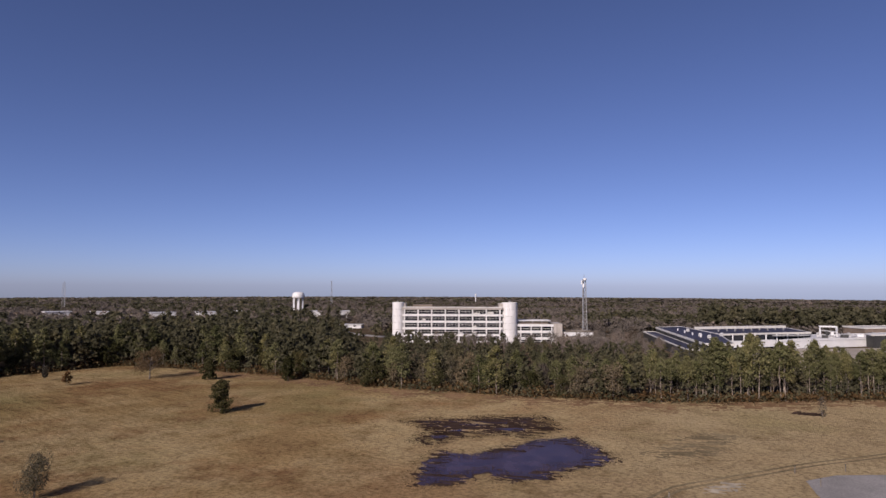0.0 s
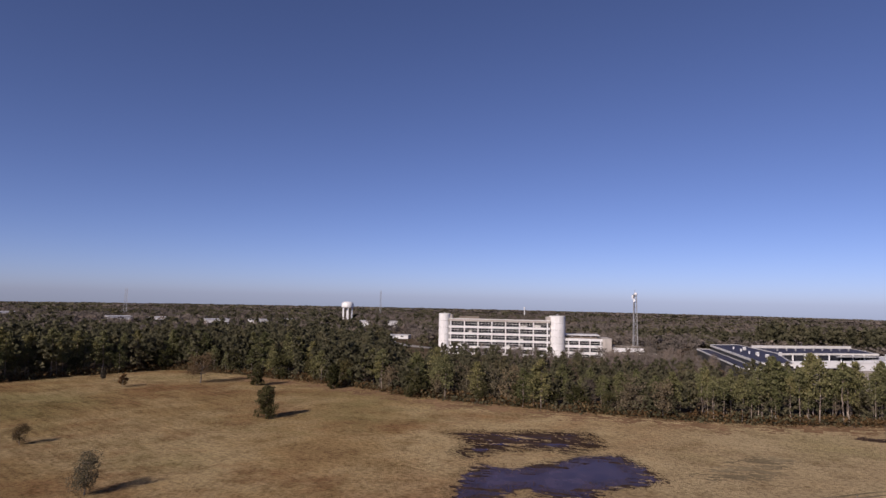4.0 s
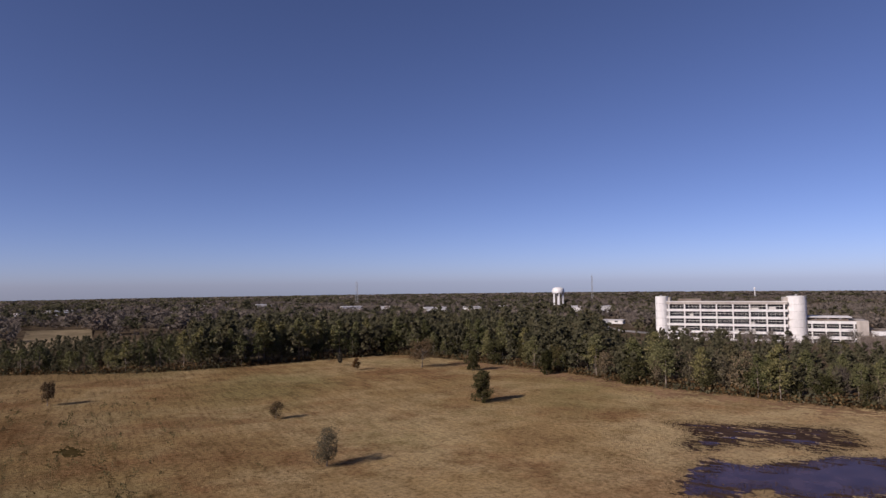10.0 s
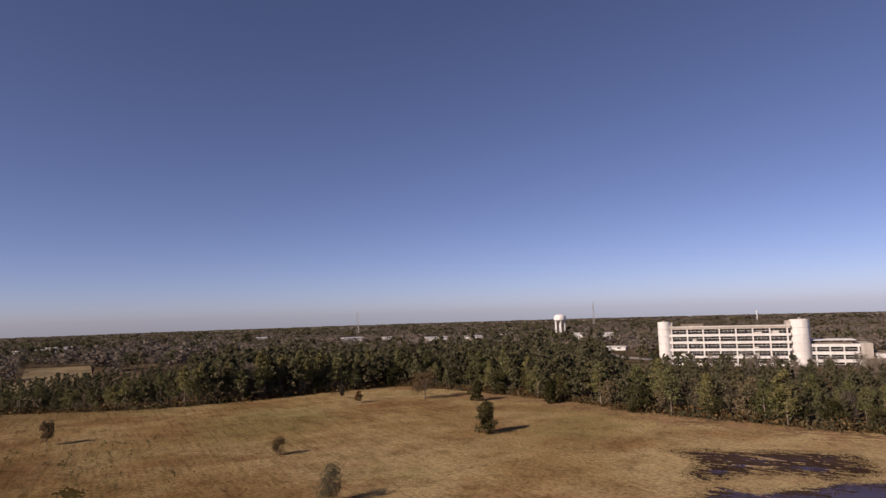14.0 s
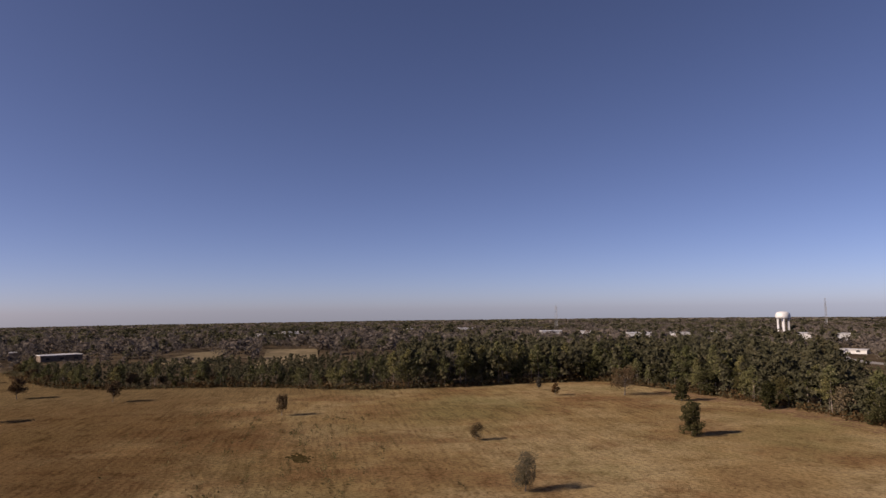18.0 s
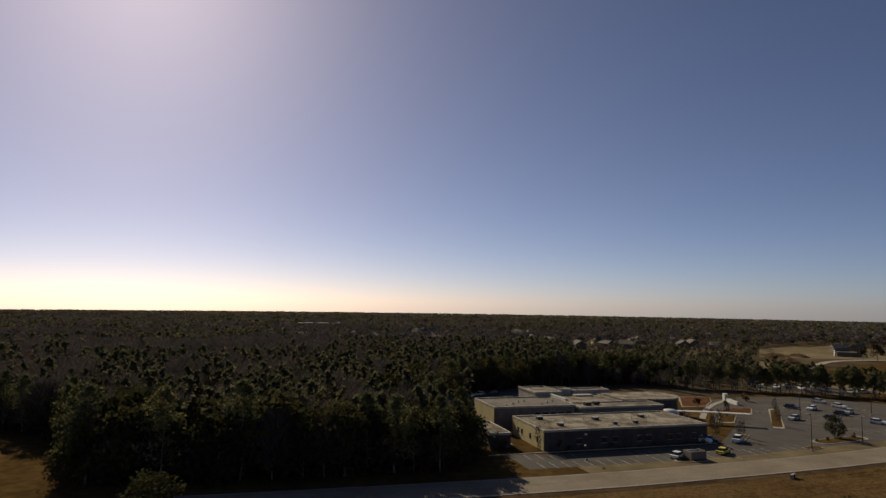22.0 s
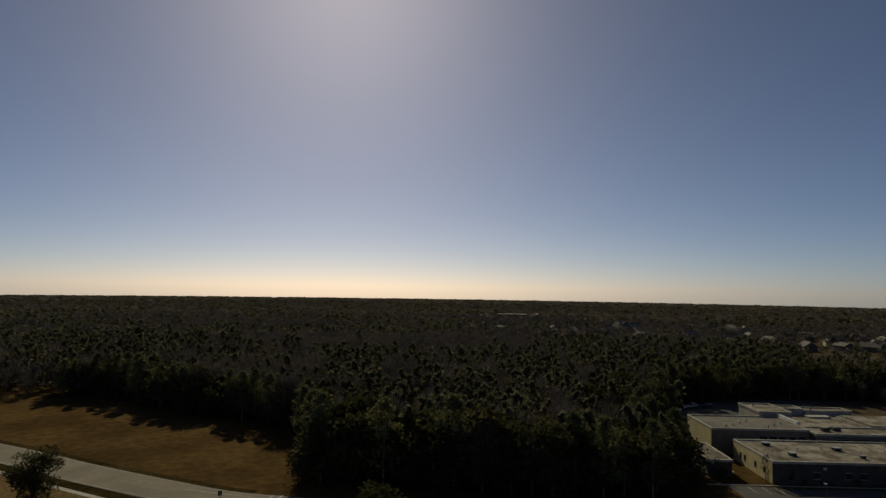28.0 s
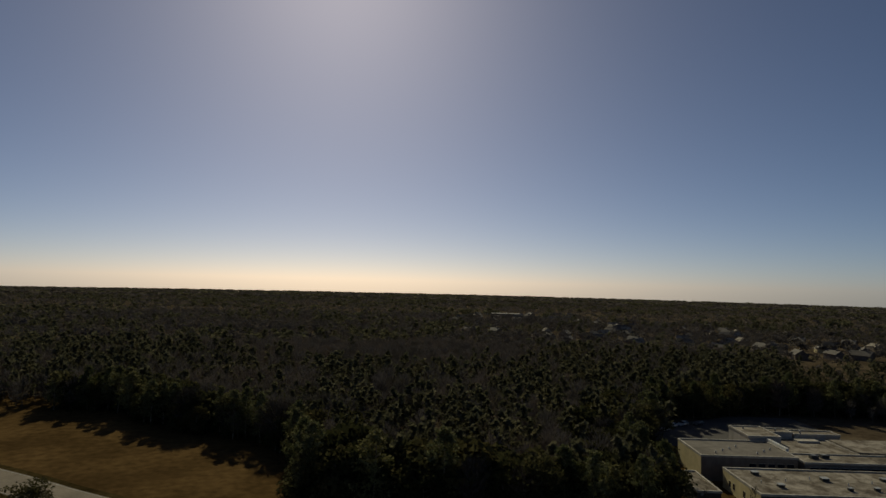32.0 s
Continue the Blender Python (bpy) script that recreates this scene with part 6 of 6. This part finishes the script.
def car_kind(name, label, paint, tall=1.0, length=4.6):
    """A parked car: body with a cabin, windows, wheels and lamps."""
    t = thing(name, label, "car")
    w, l = 0.9, length / 2
    s = Shape()
    prof = [(-l, 0.45), (-l, 0.86), (-l + 0.25, 0.95), (l - 1.1, 0.98), (l - 0.12, 0.82), (l, 0.6), (l, 0.4)]
    n = len(prof)
    for y, k in ((-w, 0.0), (w, 0.0)):
        for x, z in prof:
            s.v.append(Vector((x, y, z * (tall if z > 0.6 else 1))))
    s.f += [list(range(n)), list(reversed(range(n, 2 * n)))] + [[i, n + i, n + (i + 1) % n, (i + 1) % n] for i in range(n)]
    part("body", s, paint, t)
    c = Shape()
    z0, z1 = 0.95 * tall, 1.45 * tall
    base, top = (-l + 0.35, l - 1.3), (-l + 0.75, l - 2.0)
    for (x0, x1), z, q in ((base, z0, w - 0.05), (top, z1, w - 0.2)):
        c.v += [Vector((x0, -q, z)), Vector((x1, -q, z)), Vector((x1, q, z)), Vector((x0, q, z))]
    c.f += [[0, 1, 5, 4], [1, 2, 6, 5], [2, 3, 7, 6], [3, 0, 4, 7], [4, 5, 6, 7]]
    part("cabin", c, GLASS, t, "dark glass cabin")
    part("roof", Shape().box(top[0] + 0.02, -w + 0.21, z1, top[1] - 0.02, w - 0.21, z1 + 0.05), paint, t)
    for x in (-l + 0.85, l - 0.9):
        for y in (-w, w):
            wh = part("wheel", Shape().beam((x, y - 0.11, 0.33), (x, y + 0.11, 0.33), 0.66, sides=14), RUBBER, t)
            part("rim", Shape().beam((x, y - 0.12, 0.33), (x, y + 0.12, 0.33), 0.36, sides=10), STEEL, wh)
    for y in (-0.62, 0.62):
        part("headlight", Shape().box(l - 0.06, y - 0.18, 0.62, l + 0.01, y + 0.18, 0.76), WHITE_METAL, t)
        part("tail_light", Shape().box(-l - 0.01, y - 0.15, 0.66, -l + 0.05, y + 0.15, 0.82), TAIL, t)
    return t


for u, v, h in ((-0.9, 1.2, 6.0), (-2.2, -2.2, 3.2), (-10.5, 2.6, 4.6), (47.5, 8.0, 5.0), (48.5, 13.0, 5.2), (51.0, 4.5, 4.2), (53.5, 9.5, 5.0), (56.5, 13.5, 4.6), (50.2, 17.2, 4.8)):
    p = SCHOOL @ Vector((u, v, 0))
    plant("young_bare_tree", random.choice(YOUNG), p.x, p.y, h, "slim leafless tree planted beside the school wall", "young trees of the school", 0.8)
for u in (6.0, 9.5, 17.0, 22.0, 28.5, 31.0, 37.5, 42.5):
    p = SCHOOL @ Vector((u, -0.75, 0))
    plant("shrub", random.choice(SCRUBS), p.x, p.y, random.uniform(0.8, 1.5), "low dark shrub at the foot of the school wall", "shrubs of the school", 1.1, "shrub")

TAIL = plain("red_lamp_plastic", (0.25, 0.02, 0.02), 0.4)
PAINTS = {k: plain(k + "_car_paint", c, 0.3, wear=0.04, spec=0.6) for k, c in (("white", (0.78, 0.78, 0.78)), ("yellow", (0.70, 0.52, 0.03)), ("silver", (0.42, 0.43, 0.45)), ("dark", (0.03, 0.03, 0.04)), ("maroon", (0.10, 0.02, 0.025)))}
FLEET = {"white": car_kind("car", "white saloon car parked on asphalt", PAINTS["white"]), "yellow": car_kind("car", "bright yellow car parked on asphalt", PAINTS["yellow"]), "silver": car_kind("car", "silver car parked on the lot", PAINTS["silver"]),
         "dark": car_kind("car", "black car parked on the lot", PAINTS["dark"]), "suv": car_kind("car", "parked white sport utility car", PAINTS["white"], 1.25, 4.9), "maroon": car_kind("car", "dark red car parked on the lot", PAINTS["maroon"])}
first = set()
for kind, x, y, turn in (("yellow", -134.6, -86.4, 195), ("suv", -140.6, -96.4, 108), ("suv", -149.5, -92.2, 200), ("white", -121.8, -88.9, 192), ("dark", -143.4, -95.9, 105), ("white", -218.4, -110.0, 10), ("silver", -222.1, -100.4, 8),
                         ("white", -210.2, -86.8, 95), ("white", -224.5, -84.0, 5), ("suv", -227.5, -85.5, 40), ("silver", -194.2, -102.7, 4), ("dark", -215.9, -99.5, 92), ("dark", -214.8, -114.8, 90), ("maroon", -240.0, -93.0, 90),
                         ("white", -232, -108, 80), ("dark", -205, -97, 88), ("silver", -237, -117, 80), ("white", -131.5, -184.5, 20), ("silver", -137.5, -186.5, 20), ("dark", -143.5, -186.0, 20), ("white", -127, -181, 20),
                         ("white", -263, -148, 60), ("suv", -268, -140, 60), ("white", -272, -132, 60), ("silver", -276, -125, 60), ("suv", -260, -154, 60), ("white", -280, -122, 150), ("white", -266, -153, 150), ("suv", -277, -138, 150), ("silver", -271, -147, 150)):
    m = pose(x, y, 0.014, 0, 0, turn)
    if kind not in first:
        FLEET[kind].matrix_basis = m
        first.add(kind)
    else:
        copy_thing(FLEET[kind], m)
cart = thing("golf_cart", "small white open golf cart by the wall", "cart", pose(-130.2, -108.5, 0.014, 0, 0, 20))
part("body", Shape().box(-1.1, -0.55, 0.25, 1.1, 0.55, 0.75), PAINTS["white"], cart)
part("roof", Shape().box(-0.9, -0.6, 1.75, 0.8, 0.6, 1.85), PAINTS["white"], cart)
part("seat", Shape().box(-0.5, -0.5, 0.75, 0.1, 0.5, 1.0), DARK_STEEL, cart)
for sx in (-0.8, 0.7):
    for sy in (-0.5, 0.5):
        part("post", Shape().beam((sx, sy, 0.7), (sx, sy, 1.8), 0.06), STEEL, cart)
        part("wheel", Shape().beam((sx, sy - 0.1, 0.22), (sx, sy + 0.1, 0.22), 0.44, sides=12), RUBBER, cart)
store_box = thing("bin_store", "grey block bin enclosure on a kerbed island", "bin store", pose(-124.4, -86.6, 0.166, 0, 0, 165))
part("wall", Shape().box(-2.0, -1.4, 0, 2.0, -1.1, 1.7), GREY_WALL, store_box)
part("wall", Shape().box(-2.0, -1.1, 0, -1.7, 1.4, 1.7), GREY_WALL, store_box)
part("wall", Shape().box(1.7, -1.1, 0, 2.0, 1.4, 1.7), GREY_WALL, store_box)
part("gate", Shape().box(-1.7, 1.25, 0.1, 1.7, 1.35, 1.6), WHITE_METAL, store_box)


def lamp_post(x, y, h, label, arms=1):
    t = thing("street_lamp", label, "lamp post", pose(x, y, 0, 0, 0, random.uniform(0, 360)))
    part("base", Shape().lathe(0, 0, [(0.28, 0), (0.28, 0.5), (0.2, 0.55)], 10), CONCRETE, t)
    part("pole", Shape().beam((0, 0, 0.4), (0, 0, h), 0.24, 0.14, 8), DARK_STEEL, t)
    for k in range(arms):
        s = 1 if k == 0 else -1
        part("arm", Shape().beam((0, 0, h - 0.1), (1.2 * s, 0, h + 0.05), 0.1), DARK_STEEL, t)
        part("lamp_head", Shape().box(0.9 * s - 0.4, -0.22, h - 0.05, 0.9 * s + 0.4, 0.22, h + 0.14), STEEL, t)


for x, y, h, a in ((-156, -77.6, 8.6, 1), (-178.2, -76.6, 6.2, 1), (-209.8, -73.6, 6.4, 1), (-253, -78.5, 6.5, 1), (-101.6, -97.0, 3.4, 1), (-200, -104, 7.5, 2), (-225, -95, 7.5, 2), (-230, -116, 7.5, 2)):
    lamp_post(x, y, h, "slim dark metal lamp post by the parking lot", a)


def sign_post(x, y, h, w, d, label, legs=1, turn=20):
    t = thing("road_sign", label, "sign", pose(x, y, 0, 0, 0, turn))
    for k in range(legs):
        u = 0 if legs == 1 else (k - 0.5) * w * 0.8
        part("post", Shape().beam((u, 0, 0), (u, 0, h), 0.1), STEEL, t)
    part("panel", Shape().box(-w / 2, -0.07, h - d, w / 2, -0.03, h), DARK_STEEL, t, "dark sign back")


sign_post(10.1, -119.6, 2.4, 0.7, 0.9, "small dark roadside sign on a steel post")
sign_post(31.8, -119.4, 1.9, 1.7, 0.9, "dark two-legged sign board on the grass", 2, 150)
sign_post(4.6, -94.4, 2.9, 0.8, 0.8, "dark stop sign seen from behind at the side road")
sign_post(-5.4, -96.6, 2.6, 0.4, 0.5, "slim steel sign post at the road corner")
sign_post(-206, -130, 2.2, 3.0, 1.4, "low white entrance sign on the lawn", 2, 60)
monument = thing("entrance_monument", "low white entrance wall with a raised block", "monument", pose(-207, -132, 0, 0, 0, 60))
part("wall", Shape().box(-5, -0.3, 0, 5, 0.3, 1.3), WHITE_WALL, monument)
part("block", Shape().box(-4.6, -0.6, 0, -3.0, 0.6, 2.8), WHITE_WALL, monument)
culvert = thing("culvert_head", "small concrete culvert head in the roadside ditch", "culvert", pose(-128, -66.8, 0, 0, 0, 15))
part("wall", Shape().box(-1.0, -0.25, 0, 1.0, 0.25, 0.8), CONCRETE, culvert)
part("pipe", Shape().beam((0, -0.5, 0.35), (0, 0.4, 0.35), 0.55, sides=12), DARK_STEEL, culvert)

# ---- reeds, weeds and tufts ----


def tuft_field(name, label, spots, size, material, seed):
    c = np.array([(x, y, s * 0.25) for x, y, s in spots])
    v, t = tufts(c, np.array([s for *_, s in spots]) * size, seed, 1.4, quad=True)
    v[:, 2] = np.maximum(v[:, 2], 0.0)
    tagged(new(name, fast_mesh(name, v, t, material)), label, "grass", kind="stuff")


def rim_spots(keepmask, gxx, gyy, innn, n, seed):
    r = np.random.default_rng(seed)
    jj, ii = np.nonzero((innn > -2.6) & (innn < 4.5))
    k = r.integers(0, len(jj), n)
    return [(gxx[ii[q]] + r.uniform(-.5, .5), gyy[jj[q]] + r.uniform(-.5, .5), r.uniform(0.4, 1.0)) for q in k]


tuft_field("pond_reeds", "dark wet reeds round the pond", rim_spots(keep, gx, gy, inn, 6500, 5) + rim_spots(keep2, gx2, gy2, inn2, 8500, 6), 0.20, REED, 15)
r = np.random.default_rng(31)
sp = []
for cx, cy, sx, sy, n in ((-150, 45, 45, 30, 500), (-120, 15, 40, 30, 500), (-190, 60, 40, 30, 300), (-90, -10, 40, 30, 400)):
    for _ in range(n):
        x, y = cx + r.normal(0, sx * 0.6), cy + r.normal(0, sy * 0.6)
        sp.append((x, y, r.uniform(0.25, 0.9) ** 1.3))
ok = inside(FIELD_POLY, [p[0] for p in sp], [p[1] for p in sp])
tuft_field("weed_tufts", "dry dark weed tufts scattered over the field", [p for p, k in zip(sp, ok) if k], 0.42, GRASSY, 16)

sp = []
for cx, cy, sx, sy, n in ((-183, 36, 8, 7, 60), (-194, 52, 7, 6, 50), (-139, 34, 10, 6, 60), (-104, 29, 6, 5, 50), (-165, 28, 14, 8, 90), (-120, 20, 16, 10, 90), (-90, 0, 16, 12, 80), (-150, 10, 20, 12, 80), (-215, 20, 16, 10, 60)):
    for _ in range(n // 3):
        x, y = cx + r.normal(0, sx * 1.2), cy + r.normal(0, sy * 1.2)
        for _ in range(20):
            a, b = r.normal(0, 2.4), r.normal(0, 0.35)
            sp.append((x - 0.978 * a + 0.208 * b, y + 0.208 * a + 0.978 * b, r.uniform(0.3, 0.9)))
tuft_field("green_weeds", "dark green low weeds in clumps on the field", sp, 0.42, GREEN_WEED, 17)
shed = thing("garden_shed", "long low brown shed beside the far lawn", "shed", pose(-497, -229, float(ground_z(-497, -229)), 0, 0, 132))
part("wall", Shape().box(-8, -3, 0, 8, 3, 3.0), BROWN_WALL, shed)
part("roof", Shape().box(-8.4, -3.4, 3.0, 8.4, 3.4, 3.3), SHINGLE, shed)
part("gable", Shape().box(-8.9, -1.0, 0.0, -8.1, 1.0, 4.2), WHITE_METAL, shed, "small white gable end")
SAND = plain("pale_sand", (0.44, 0.37, 0.27), 0.95, wear=0.4, scale=0.6)
for nm, poly, mat, lab in (("sandy_patch", [(-8.2, 114.5), (-6.5, 119.5), (-3.8, 123.2), (-0.8, 122.4), (-2.4, 118.0), (-5.0, 114.0)], SAND, "pale bare sandy patch in the field"),):
    v_, t_, *_ = wet_sheet(poly, 0.4, 2.6, 0.12, 33.0, 0.009 if mat is SAND else 0.006, 9.0)
    tagged(new(nm, fast_mesh(nm, v_, t_, mat)), lab, "bare patch", kind="structure")
for x, y in ((7.0, 133.5), (10.5, 127.0), (15.5, 139.0), (22.5, 133.0), (-12.0, 108.0)):
    t = thing("marker_stake", "slim weathered marker stake in the grass", "stake", pose(x, y, 0), "stakes by the pad")
    part("post", Shape().beam((0, 0, 0), (0.03, 0, 1.3), 0.12), BARK, t)
    part("cap", Shape().box(-0.08, -0.08, 1.28, 0.14, 0.08, 1.4), DARK_STEEL, t)

# ---- wheel track, worn patch and fallen branches by the pad ----
TRACK_LINE = smooth_line([(-15, 105), (-11.5, 115), (-6, 122), (3, 133), (10.8, 142.3), (20, 151.4), (34, 166)], 3)
DARK_BRANCH = plain("dead_branch", (0.052, 0.030, 0.020), 0.95, wear=0.4, scale=3)
RUT = plain("worn_rut_grass", (0.275, 0.212, 0.124), 1.0, wear=0.4, scale=0.9, spec=0.0)
for off in (-0.85, 0.85):
    solid("wheel_track", ribbon(TRACK_LINE, off + 0.32, off - 0.32, -0.03, 0.006), RUT, "faint worn wheel track through the dry grass", "track", "structure")
v_, t_, *_ = wet_sheet([(-21, 134.6), (-15, 152), (-12.3, 160.3), (-1.8, 163.8), (-3.8, 146), (-9, 137), (-16.4, 132.3)], 0.5, 7.0, 0.10, 61.0, 0.005, 40.0)
tagged(new("worn_grass", fast_mesh("worn_grass", v_, t_, RUT)), "greyish worn patch in the dry grass", "grass", kind="structure")
brush = thing("brush_pile", "dark pile of fallen branches beside a small tree", "brush pile", pose(13.6, 195.5, 0))
rb = random.Random(77)
for k in range(34):
    a, u, w = rb.uniform(-0.5, 0.5), rb.uniform(-2.6, 2.6), rb.uniform(-0.8, 0.8)
    ln = rb.uniform(1.6, 3.2)
    part("branch", Shape().beam((u - ln / 2 * math.cos(a), w - ln / 2 * math.sin(a), rb.uniform(0.0, 0.5)), (u + ln / 2 * math.cos(a), w + ln / 2 * math.sin(a), rb.uniform(0.1, 0.9)), rb.uniform(0.22, 0.46), 0.08, 5), DARK_BRANCH, brush)
